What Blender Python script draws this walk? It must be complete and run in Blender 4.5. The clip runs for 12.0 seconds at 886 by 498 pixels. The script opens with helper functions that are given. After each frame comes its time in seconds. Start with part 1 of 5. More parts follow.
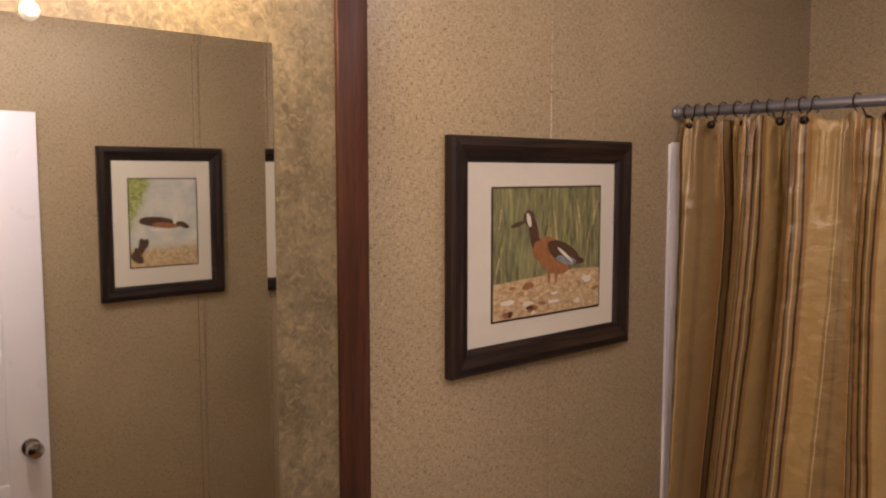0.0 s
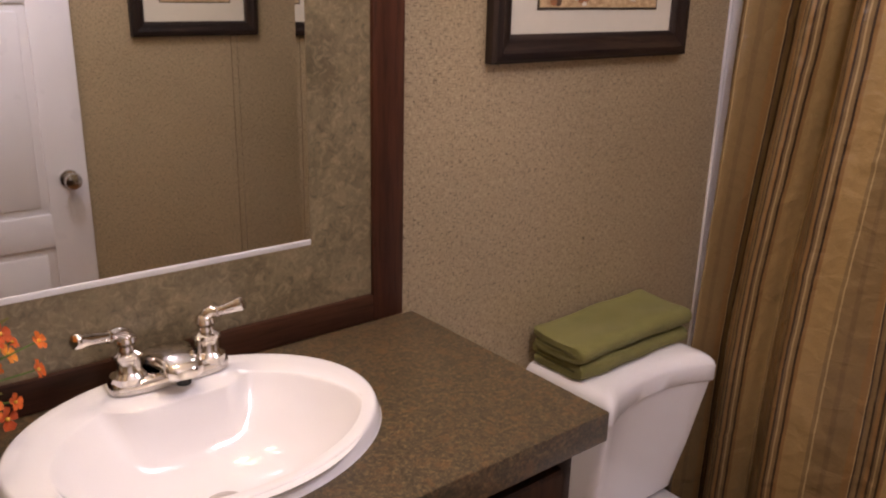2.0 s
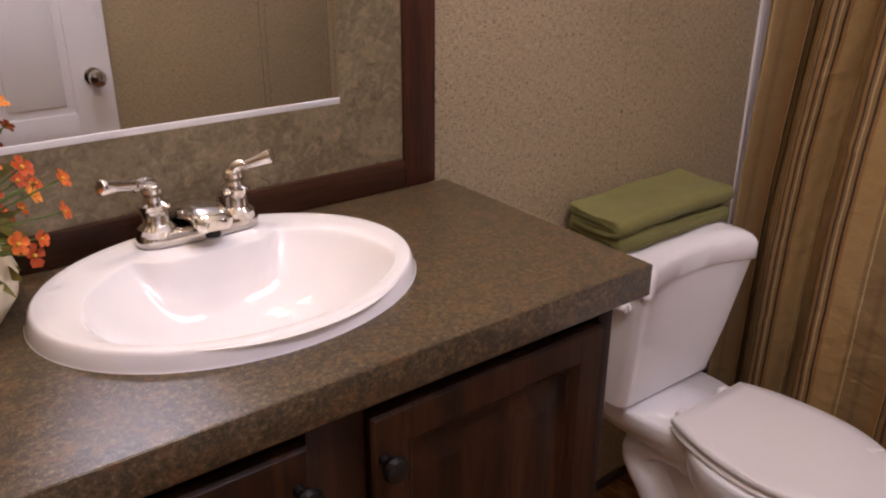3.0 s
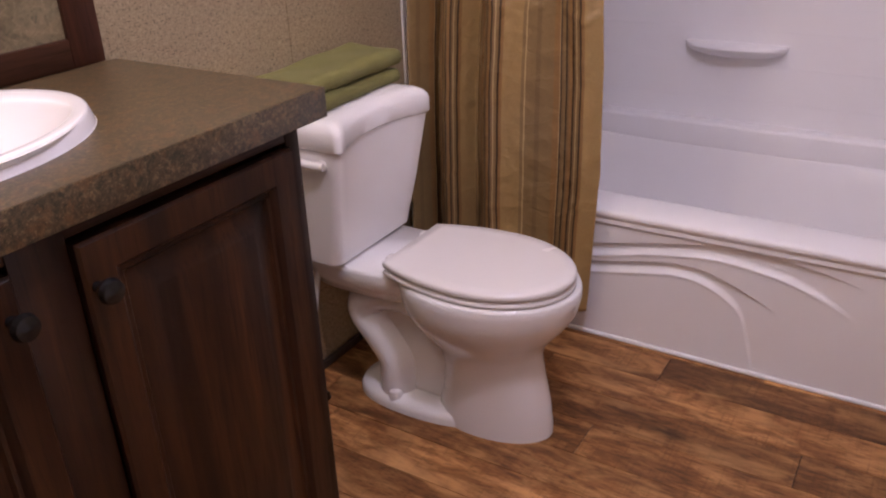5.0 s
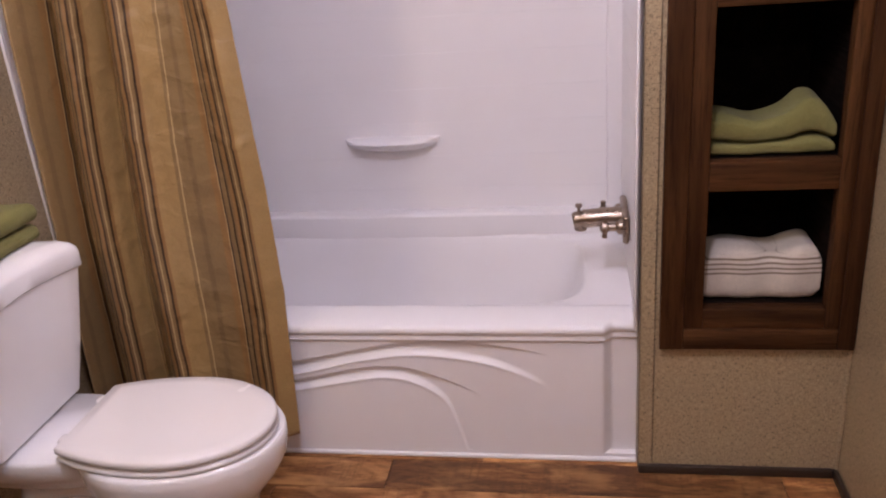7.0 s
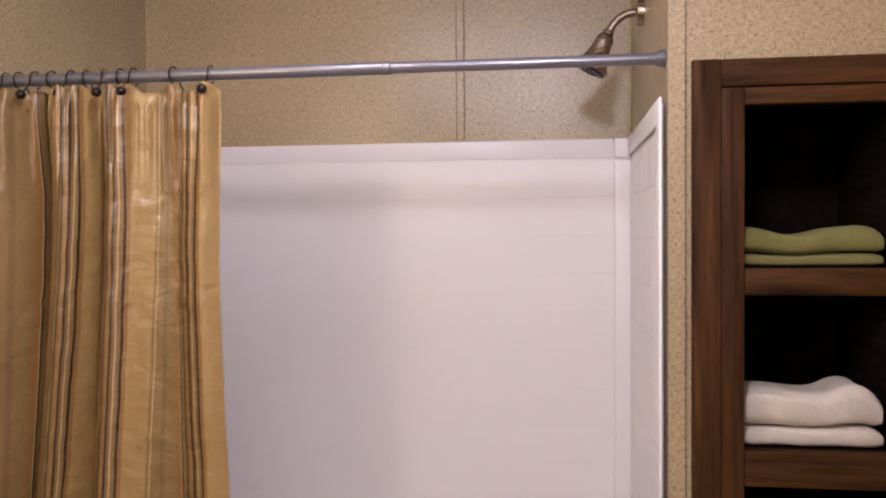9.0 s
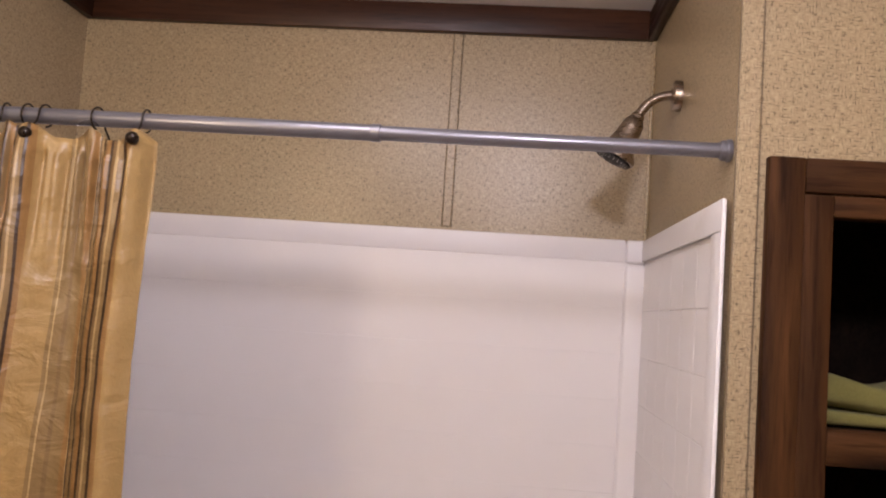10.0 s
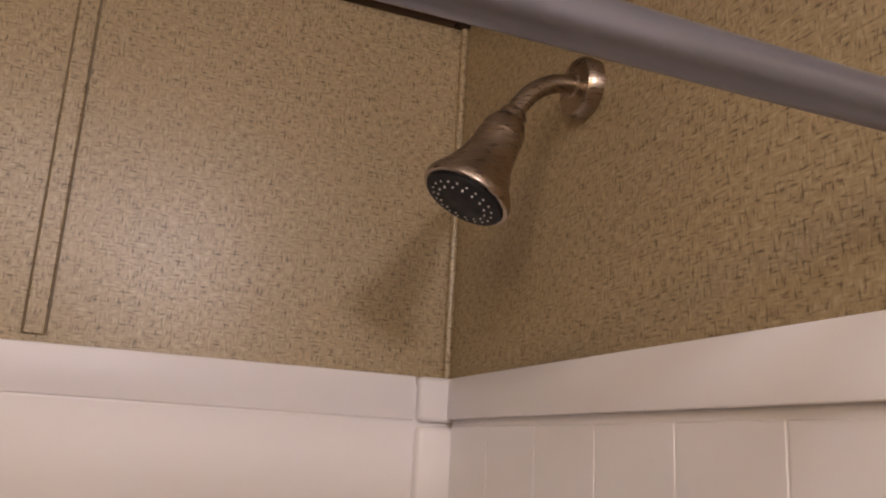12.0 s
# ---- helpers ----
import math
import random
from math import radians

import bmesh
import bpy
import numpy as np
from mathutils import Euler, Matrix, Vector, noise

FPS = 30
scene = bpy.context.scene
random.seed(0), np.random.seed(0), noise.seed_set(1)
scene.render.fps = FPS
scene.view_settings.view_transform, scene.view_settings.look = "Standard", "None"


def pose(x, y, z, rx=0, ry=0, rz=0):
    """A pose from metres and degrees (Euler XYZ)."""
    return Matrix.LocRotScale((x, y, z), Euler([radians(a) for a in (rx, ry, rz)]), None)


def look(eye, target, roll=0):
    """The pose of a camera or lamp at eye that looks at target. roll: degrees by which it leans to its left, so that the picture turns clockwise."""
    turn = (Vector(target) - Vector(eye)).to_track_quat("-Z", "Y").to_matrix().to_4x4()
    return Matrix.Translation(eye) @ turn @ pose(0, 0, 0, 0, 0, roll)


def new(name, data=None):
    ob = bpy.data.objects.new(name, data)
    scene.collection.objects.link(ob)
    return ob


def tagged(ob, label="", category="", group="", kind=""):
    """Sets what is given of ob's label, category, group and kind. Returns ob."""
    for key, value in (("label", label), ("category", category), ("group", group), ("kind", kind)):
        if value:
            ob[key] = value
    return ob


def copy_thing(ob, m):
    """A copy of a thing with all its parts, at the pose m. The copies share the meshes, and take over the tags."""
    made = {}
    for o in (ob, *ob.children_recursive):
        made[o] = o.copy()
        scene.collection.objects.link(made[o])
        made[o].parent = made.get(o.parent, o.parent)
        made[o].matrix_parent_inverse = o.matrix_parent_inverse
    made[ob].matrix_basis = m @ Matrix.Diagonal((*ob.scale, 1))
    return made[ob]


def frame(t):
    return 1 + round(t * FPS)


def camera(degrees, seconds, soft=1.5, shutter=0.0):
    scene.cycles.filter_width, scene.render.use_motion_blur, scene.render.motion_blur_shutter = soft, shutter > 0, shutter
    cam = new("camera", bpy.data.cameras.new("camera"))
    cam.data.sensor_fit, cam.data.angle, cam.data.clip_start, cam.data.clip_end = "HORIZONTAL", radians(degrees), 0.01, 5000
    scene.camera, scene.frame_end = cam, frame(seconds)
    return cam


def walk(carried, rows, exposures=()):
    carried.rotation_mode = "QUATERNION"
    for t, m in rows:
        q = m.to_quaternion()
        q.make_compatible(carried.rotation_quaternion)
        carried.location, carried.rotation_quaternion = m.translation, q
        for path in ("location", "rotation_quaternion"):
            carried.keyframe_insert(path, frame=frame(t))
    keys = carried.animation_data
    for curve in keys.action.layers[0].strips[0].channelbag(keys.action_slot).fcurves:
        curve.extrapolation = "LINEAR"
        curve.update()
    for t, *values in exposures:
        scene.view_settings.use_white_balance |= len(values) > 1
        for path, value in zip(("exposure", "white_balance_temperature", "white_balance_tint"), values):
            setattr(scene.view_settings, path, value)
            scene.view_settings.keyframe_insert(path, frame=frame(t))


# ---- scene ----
cam = camera(56.4, 12.0, 2.1)
PATH = [
    (0, (-0.066, -0.032, 1.723), (1.263, 1.451, 1.542), 0.0),
    (0.5, (-0.055, -0.019, 1.661), (1.272, 1.446, 1.358), 0.8),
    (1, (-0.046, -0.012, 1.596), (1.264, 1.439, 1.173), 1.3),
    (1.5, (-0.039, -0.006, 1.532), (1.225, 1.453, 1.008), 1.6),
    (2, (-0.029, 0.0, 1.472), (1.174, 1.474, 0.857), 1.4),
    (2.5, (-0.027, 0.007, 1.414), (1.096, 1.5, 0.699), 0.7),
    (2.7, (-0.028, 0.011, 1.393), (1.071, 1.503, 0.64), 0.3),
    (4.3, (-0.074, -0.036, 1.224), (1.284, 1.159, 0.37), -1.5),
    (4.5, (-0.085, -0.061, 1.222), (1.32, 1.069, 0.356), -1.7),
    (5, (-0.126, -0.131, 1.224), (1.398, 0.822, 0.346), -2.1),
    (5.5, (-0.144, -0.195, 1.215), (1.483, 0.582, 0.35), -3.2),
    (6, (-0.103, -0.198, 1.224), (1.602, 0.389, 0.358), -4.5),
    (6.5, (-0.044, -0.169, 1.244), (1.725, 0.249, 0.41), -5.0),
    (6.7, (-0.023, -0.165, 1.256), (1.768, 0.213, 0.45), -5.1),
    (8.5, (0.022, -0.054, 1.532), (1.992, 0.151, 1.270), -1.1),
    (9, (0.139, -0.085, 1.553), (2.119, 0.191, 1.511), -0.4),
    (9.5, (0.254, -0.048, 1.588), (2.236, 0.208, 1.66), 1.5),
    (10, (0.499, 0.032, 1.608), (2.486, 0.191, 1.76), 3.9),
    (10.5, (0.796, 0.073, 1.625), (2.781, 0.038, 1.865), 5.7),
    (11, (1.102, 0.06, 1.639), (3.055, -0.219, 1.968), 5.4),
    (11.5, (1.354, 0.073, 1.67), (3.242, -0.445, 2.079), 4.2),
    (12, (1.483, 0.106, 1.713), (3.291, -0.603, 2.193), 3.2),
]
EXPOSURES = [(0.0, -0.28, 7350, 15), (1.5, -0.16, 6850, 15), (2.7, -0.09, 6330, 15), (4.5, 0.12, 5980, 20), (5.5, 0.34, 5880, 20), (6.5, 0.44, 5930, 19), (8.5, 0.50, 6150, 11), (9.0, 0.43, 6300, 11), (10.0, 0.3, 6600, 10), (11.0, 0.25, 6950, 9), (12.0, 0.0, 7250, 9)]
walk(cam, [(t, look(eye, target, roll)) for t, eye, target, roll in PATH], EXPOSURES)

# ---- world and lights ----
world = bpy.data.worlds.new("world")
world.use_nodes = True
world.node_tree.nodes["Background"].inputs["Color"].default_value = (0.02, 0.018, 0.016, 1)
scene.world = world


def lamp(name, x, y, z, watts, colour, radius):
    data = bpy.data.lights.new(name, "POINT")
    data.energy, data.color, data.shadow_soft_size = watts, colour, radius
    ob = new(name, data)
    ob.location = (x, y, z)
    return ob


CEILING_LAMPS = ((0.52, -0.02, 31.5, 0.085), (1.27, 0.40, 6.3, 0.12))   # x, y, watts, radius
for lx, ly, watts, radius in CEILING_LAMPS:
    lamp("ceiling_bulb", lx, ly, 2.278, watts, (0.92, 0.86, 1.0), radius)
VANITY_BULBS = (0.17, 0.45)
for bx in VANITY_BULBS:
    lamp("vanity_bulb", bx, 1.0, 2.075, 7.6, (1.0, 0.80, 0.58), 0.035)
# added fill from the hall side, stands for no known lamp
lamp("hall_bulb", -0.95, -0.3, 2.15, 8.0, (1.0, 0.90, 0.92), 0.1)


# ---- helpers ----
def thing(name, loc, label, category, group="", kind=""):
    ob = new(name)
    ob.location = loc
    ob.empty_display_size = 0.05
    return tagged(ob, label, category, group, kind)


def part(name, bm, material, parent=None, label="", angle=40):
    me = bpy.data.meshes.new(name)
    bmesh.ops.recalc_face_normals(bm, faces=bm.faces)
    bm.to_mesh(me)
    bm.free()
    me.materials.append(material)
    me.polygons.foreach_set("use_smooth", [True] * len(me.polygons))
    me.set_sharp_from_angle(angle=radians(angle))
    ob = new(name, me)
    if parent is not None:
        ob.parent = parent
        if parent.type == "EMPTY":
            ob.matrix_parent_inverse = parent.matrix_basis.inverted()
    if label:
        ob["label"] = label
    return ob


def box(x0, x1, y0, y1, z0, z1, r=0.0, seg=2, bm=None):
    b = bmesh.new()
    bmesh.ops.create_cube(b, size=1.0, matrix=Matrix.Translation(((x0 + x1) / 2, (y0 + y1) / 2, (z0 + z1) / 2)) @ Matrix.Diagonal((x1 - x0, y1 - y0, z1 - z0, 1)))
    if r > 0:
        bmesh.ops.bevel(b, geom=list(b.edges), offset=r, segments=seg, profile=0.5, affect="EDGES")
    if bm is None:
        return b
    return merge(bm, b)


def merge(bm, b, m=None):
    if m is not None:
        bmesh.ops.transform(b, matrix=m, verts=b.verts)
    me = bpy.data.meshes.new("tmp")
    b.to_mesh(me)
    b.free()
    bm.from_mesh(me)
    bpy.data.meshes.remove(me)
    return bm


def loft(rings, caps=True, closed=True, bm=None):
    bm = bm or bmesh.new()
    rows = [[bm.verts.new(p) for p in ring] for ring in rings]
    n = len(rows[0])
    for a, b in zip(rows, rows[1:]):
        for i in range(n if closed else n - 1):
            j = (i + 1) % n
            bm.faces.new((a[i], a[j], b[j], b[i]))
    if caps and closed:
        bm.faces.new(rows[0][::-1])
        bm.faces.new(rows[-1])
    return bm


def tube(pts, r, seg=14, bm=None, caps=True):
    pts = [Vector(p) for p in pts]
    radii = r if isinstance(r, (list, tuple)) else [r] * len(pts)
    rings, side = [], None
    for i, p in enumerate(pts):
        d = (pts[min(i + 1, len(pts) - 1)] - pts[max(i - 1, 0)]).normalized()
        if side is None:
            side = d.orthogonal().normalized()
        side = (side - d * side.dot(d)).normalized()
        up = d.cross(side)
        rings.append([p + radii[i] * (math.cos(a) * side + math.sin(a) * up) for a in [2 * math.pi * k / seg for k in range(seg)]])
    return loft(rings, caps, True, bm)


def lathe(profile, m=None, seg=28, bm=None):
    m = m or Matrix()
    rings = [[m @ Vector((max(r, 1e-4) * math.cos(a), max(r, 1e-4) * math.sin(a), z)) for a in [2 * math.pi * k / seg for k in range(seg)]] for r, z in profile]
    return loft(rings, True, True, bm)


def curve(pts, n=8):
    """Points along a smooth line through pts."""
    p = [Vector(q) for q in pts]
    p = [2 * p[0] - p[1]] + p + [2 * p[-1] - p[-2]]
    out = []
    for i in range(1, len(p) - 2):
        for k in range(n):
            t = k / n
            out.append(0.5 * (2 * p[i] + (p[i + 1] - p[i - 1]) * t + (2 * p[i - 1] - 5 * p[i] + 4 * p[i + 1] - p[i + 2]) * t * t + (3 * p[i] - p[i - 1] - 3 * p[i + 1] + p[i + 2]) * t ** 3))
    out.append(p[-2])
    return out


def smooth(a, b, v):
    t = min(1.0, max(0.0, (v - a) / (b - a)))
    return t * t * (3 - 2 * t)


# ---- materials ----
class Nodes:
    def __init__(self, name, rough=0.5, metal=0.0, spec=0.5):
        self.mat = bpy.data.materials.new(name)
        self.mat.use_nodes = True
        self.t = self.mat.node_tree
        self.bsdf = self.t.nodes["Principled BSDF"]
        self.bsdf.inputs["Roughness"].default_value = rough
        self.bsdf.inputs["Metallic"].default_value = metal
        self.bsdf.inputs["Specular IOR Level"].default_value = spec
        self.co = self.t.nodes.new("ShaderNodeTexCoord").outputs["Object"]

    def put(self, value, socket):
        if hasattr(value, "is_output"):
            self.t.links.new(value, socket)
        elif isinstance(value, (tuple, list)) and len(value) == 3 and socket.type == "RGBA":
            socket.default_value = (*value, 1)
        else:
            socket.default_value = value

    def math(self, op, a, b=0.0, c=0.0):
        n = self.t.nodes.new("ShaderNodeMath")
        n.operation = op
        for v, s in zip((a, b, c), n.inputs):
            self.put(v, s)
        return n.outputs[0]

    def scaled(self, scale, co=None, offset=(0, 0, 0)):
        n = self.t.nodes.new("ShaderNodeMapping")
        self.put(co or self.co, n.inputs["Vector"])
        n.inputs["Scale"].default_value = scale
        self.put(offset, n.inputs["Location"])
        return n.outputs[0]

    def noise(self, scale, detail=4.0, rough=0.55, co=None, distort=0.0):
        n = self.t.nodes.new("ShaderNodeTexNoise")
        n.inputs["Scale"].default_value, n.inputs["Detail"].default_value = scale, detail
        n.inputs["Roughness"].default_value, n.inputs["Distortion"].default_value = rough, distort
        self.put(co or self.co, n.inputs["Vector"])
        return n.outputs["Fac"]

    def voronoi(self, scale, co=None, feature="F1", out="Distance"):
        n = self.t.nodes.new("ShaderNodeTexVoronoi")
        n.feature = feature
        n.inputs["Scale"].default_value = scale
        self.put(co or self.co, n.inputs["Vector"])
        return n.outputs[out]

    def ramp(self, fac, stops, hard=False):
        n = self.t.nodes.new("ShaderNodeValToRGB")
        el = n.color_ramp.elements
        n.color_ramp.interpolation = "CONSTANT" if hard else "LINEAR"
        while len(el) < len(stops):
            el.new(0.5)
        for e, (p, c) in zip(el, stops):
            e.position = p
            e.color = (c, c, c, 1) if isinstance(c, (int, float)) else (*c, 1)
        self.put(fac, n.inputs[0])
        return n.outputs[0]

    def mix(self, fac, a, b, mode="MIX"):
        n = self.t.nodes.new("ShaderNodeMix")
        n.data_type, n.blend_type = "RGBA", mode
        self.put(fac, n.inputs[0])
        self.put(a, n.inputs[6])
        self.put(b, n.inputs[7])
        return n.outputs[2]

    def axes(self):
        n = self.t.nodes.new("ShaderNodeSeparateXYZ")
        self.put(self.co, n.inputs[0])
        return n.outputs

    def joined(self, x, y, z=0.0):
        n = self.t.nodes.new("ShaderNodeCombineXYZ")
        for v, s in zip((x, y, z), n.inputs):
            self.put(v, s)
        return n.outputs[0]

    def bump(self, height, strength=0.3, distance=0.002):
        n = self.t.nodes.new("ShaderNodeBump")
        n.inputs["Strength"].default_value, n.inputs["Distance"].default_value = strength, distance
        self.put(height, n.inputs["Height"])
        self.t.links.new(n.outputs[0], self.bsdf.inputs["Normal"])

    def set(self, **values):
        for key, v in values.items():
            self.put(v, self.bsdf.inputs[key.replace("_", " ")])
        return self.mat

    def random(self):
        return self.t.nodes.new("ShaderNodeObjectInfo").outputs["Random"]


def wall_vinyl():
    n = Nodes("woven_wall_vinyl", 0.42, 0, 0.45)
    x, y, z = n.axes()
    h = n.math("ADD", x, y)
    across = n.noise(1.0, 2, 0.5, n.joined(n.math("MULTIPLY", h, 98), n.math("MULTIPLY", z, 430)))
    down = n.noise(1.0, 2, 0.5, n.joined(n.math("MULTIPLY", h, 430), n.math("MULTIPLY", z, 98), 7.0))
    which = n.ramp(n.noise(1.0, 1, 0.4, n.joined(n.math("MULTIPLY", h, 105), n.math("MULTIPLY", z, 105), 3.0)), [(0.44, 0.0), (0.56, 1.0)])
    weave = n.mix(which, across, down)
    col = n.ramp(weave, [(0.30, (0.265, 0.197, 0.108)), (0.42, (0.345, 0.262, 0.150)), (0.54, (0.405, 0.312, 0.186)), (0.68, (0.49, 0.39, 0.240))])
    # dark ends of thread that dip under the weave, lying across and upright
    col = n.mix(n.ramp(across, [(0.28, 0.85), (0.41, 0.0)]), col, (0.088, 0.066, 0.040))
    col = n.mix(n.ramp(down, [(0.28, 0.85), (0.41, 0.0)]), col, (0.088, 0.066, 0.040))
    col = n.mix(n.ramp(across, [(0.66, 0.0), (0.78, 0.35)]), col, (0.58, 0.47, 0.29))
    large = n.ramp(n.noise(3.0, 3), [(0.3, 0.92), (0.7, 1.05)])
    n.bump(weave, 0.25, 0.0008)
    n.set(Roughness=n.ramp(weave, [(0.3, 0.38), (0.7, 0.29)]), Specular_IOR_Level=0.5)
    return n.set(Base_Color=n.mix(1.0, col, large, "MULTIPLY"))


def mottled_panel():
    n = Nodes("mottled_green_tan_panel", 0.38)
    big = n.noise(9.0, 5, 0.6, distort=0.6)
    vein = n.voronoi(42.0, n.scaled((1, 1, 1), None), "DISTANCE_TO_EDGE")
    fine = n.noise(70.0, 4, 0.65, distort=1.2)
    col = n.ramp(big, [(0.3, (0.105, 0.080, 0.042)), (0.5, (0.158, 0.122, 0.066)), (0.7, (0.225, 0.175, 0.098))])
    col = n.mix(n.ramp(fine, [(0.50, 0.0), (0.68, 0.45)]), col, (0.36, 0.285, 0.175))
    col = n.mix(n.ramp(fine, [(0.32, 0.65), (0.46, 0.0)]), col, (0.066, 0.056, 0.028))
    n.bump(fine, 0.15, 0.0006)
    return n.set(Base_Color=col)


def counter_laminate():
    n = Nodes("speckled_brown_laminate", 0.30, 0, 0.5)
    grit, cloud = n.noise(150.0, 5, 0.65), n.noise(48.0, 5, 0.68, distort=0.6)
    fine = n.noise(420.0, 3, 0.7)
    col = n.ramp(grit, [(0.34, (0.022, 0.017, 0.010)), (0.46, (0.060, 0.043, 0.024)), (0.56, (0.098, 0.069, 0.037)), (0.66, (0.20, 0.138, 0.072))])
    col = n.mix(n.ramp(cloud, [(0.36, 0.62), (0.48, 0.0)]), col, (0.034, 0.030, 0.018))
    col = n.mix(n.ramp(cloud, [(0.52, 0.0), (0.64, 0.7)]), col, (0.150, 0.078, 0.032))
    col = n.mix(n.ramp(fine, [(0.58, 0.0), (0.68, 0.8)]), col, (0.30, 0.22, 0.115))
    col = n.mix(n.ramp(fine, [(0.32, 0.7), (0.42, 0.0)]), col, (0.016, 0.013, 0.008))
    n.bump(fine, 0.03, 0.0003)
    n.set(Roughness=n.ramp(grit, [(0.3, 0.30), (0.7, 0.36)]))
    return n.set(Base_Color=col)


def wood(name, along, dark, mid, light, rough=0.4, knots=True, vary=False, streak=1.0, spec=0.3):
    n = Nodes(name, rough, 0, spec)
    sc = {"x": (1.6, 26, 26), "y": (26, 1.6, 26), "z": (26, 26, 1.6)}[along]
    if vary:
        sc = (34, 7.0, 34)
    co = n.co
    if vary:
        shift = n.math("MULTIPLY", n.random(), 37.0)
        add = n.t.nodes.new("ShaderNodeVectorMath")
        n.put(n.co, add.inputs[0])
        n.put(n.joined(shift, shift, shift), add.inputs[1])
        co = add.outputs[0]
    grain = n.noise(streak, 7, 0.62, n.scaled(sc, co), 0.5)
    broad = n.noise(1.0, 3, 0.5, n.scaled(tuple(0.35 * v for v in sc), co), 0.8)
    fibre = n.noise(5.0, 3, 0.7, n.scaled(sc, co))
    col = n.ramp(grain, [(0.28, dark), (0.5, mid), (0.72, light)])
    col = n.mix(n.ramp(broad, [(0.35, 0.6), (0.6, 0.0)]), col, dark)
    col = n.mix(n.ramp(fibre, [(0.32, 0.55), (0.5, 0.0)]), col, tuple(0.45 * v for v in dark))
    if knots:
        k = n.voronoi(1.0, n.scaled(tuple(0.16 * v + 1.2 for v in sc), co))
        col = n.mix(n.ramp(k, [(0.06, 0.92), (0.17, 0.0)]), col, tuple(0.3 * v for v in dark))
    if vary:
        saw = n.noise(1.0, 2, 0.5, n.scaled((9, 160, 9), co), 0.3)
        col = n.mix(n.ramp(saw, [(0.30, 0.35), (0.46, 0.0)]), col, dark)
        patch = n.noise(1.0, 3, 0.6, n.scaled((14, 5, 14), co), 0.6)
        col = n.mix(n.ramp(patch, [(0.50, 0.0), (0.68, 0.62)]), col, light)
        col = n.mix(1.0, col, n.ramp(n.random(), [(0.0, 0.62), (1.0, 1.45)]), "MULTIPLY")
    n.bump(n.mix(0.5, grain, fibre), 0.18, 0.0008)
    n.set(Roughness=n.ramp(fibre, [(0.3, rough + 0.15), (0.7, rough - 0.05)]))
    return n.set(Base_Color=col)


def plain(name, colour, rough, metal=0.0, spec=0.5, tint=0.06, scale=12.0, bump=0.05, coat=0.0):
    n = Nodes(name, rough, metal, spec)
    v = n.noise(scale, 4)
    col = n.ramp(v, [(0.25, tuple(c * (1 - tint) for c in colour)), (0.75, tuple(min(1, c * (1 + tint)) for c in colour))])
    n.set(Roughness=n.ramp(n.noise(scale * 2.3, 3), [(0.3, max(0.02, rough * 0.8)), (0.7, min(1, rough * 1.2))]))
    if bump:
        n.bump(n.noise(scale * 20, 2), bump, 0.0004)
    n.set(Coat_Weight=coat)
    return n.set(Base_Color=col)


def towel(name, colour, striped=False):
    n = Nodes(name, 0.95, 0, 0.15)
    pile = n.noise(420.0, 3, 0.7)
    big = n.noise(18.0, 4)
    col = n.ramp(big, [(0.3, tuple(c * 0.82 for c in colour)), (0.7, colour)])
    col = n.mix(n.ramp(pile, [(0.35, 0.4), (0.55, 0.0)]), col, tuple(c * 0.5 for c in colour))
    if striped:
        x, y, z = n.axes()
        w = n.t.nodes.new("ShaderNodeTexWave")
        w.bands_direction = "Z"
        n.put(n.scaled((1, 1, 1)), w.inputs["Vector"])
        w.inputs["Scale"].default_value = 29.0
        w.inputs["Distortion"].default_value = 0.6
        band = n.math("MULTIPLY", n.math("GREATER_THAN", z, 0.509), n.math("LESS_THAN", z, 0.556))
        line = n.math("MULTIPLY", band, n.ramp(w.outputs["Fac"], [(0.55, 0.0), (0.75, 0.85)]))
        col = n.mix(line, col, (0.16, 0.11, 0.07))
    n.bump(pile, 0.7, 0.002)
    n.set(Sheen_Weight=0.08, Sheen_Roughness=0.5)
    return n.set(Base_Color=col)


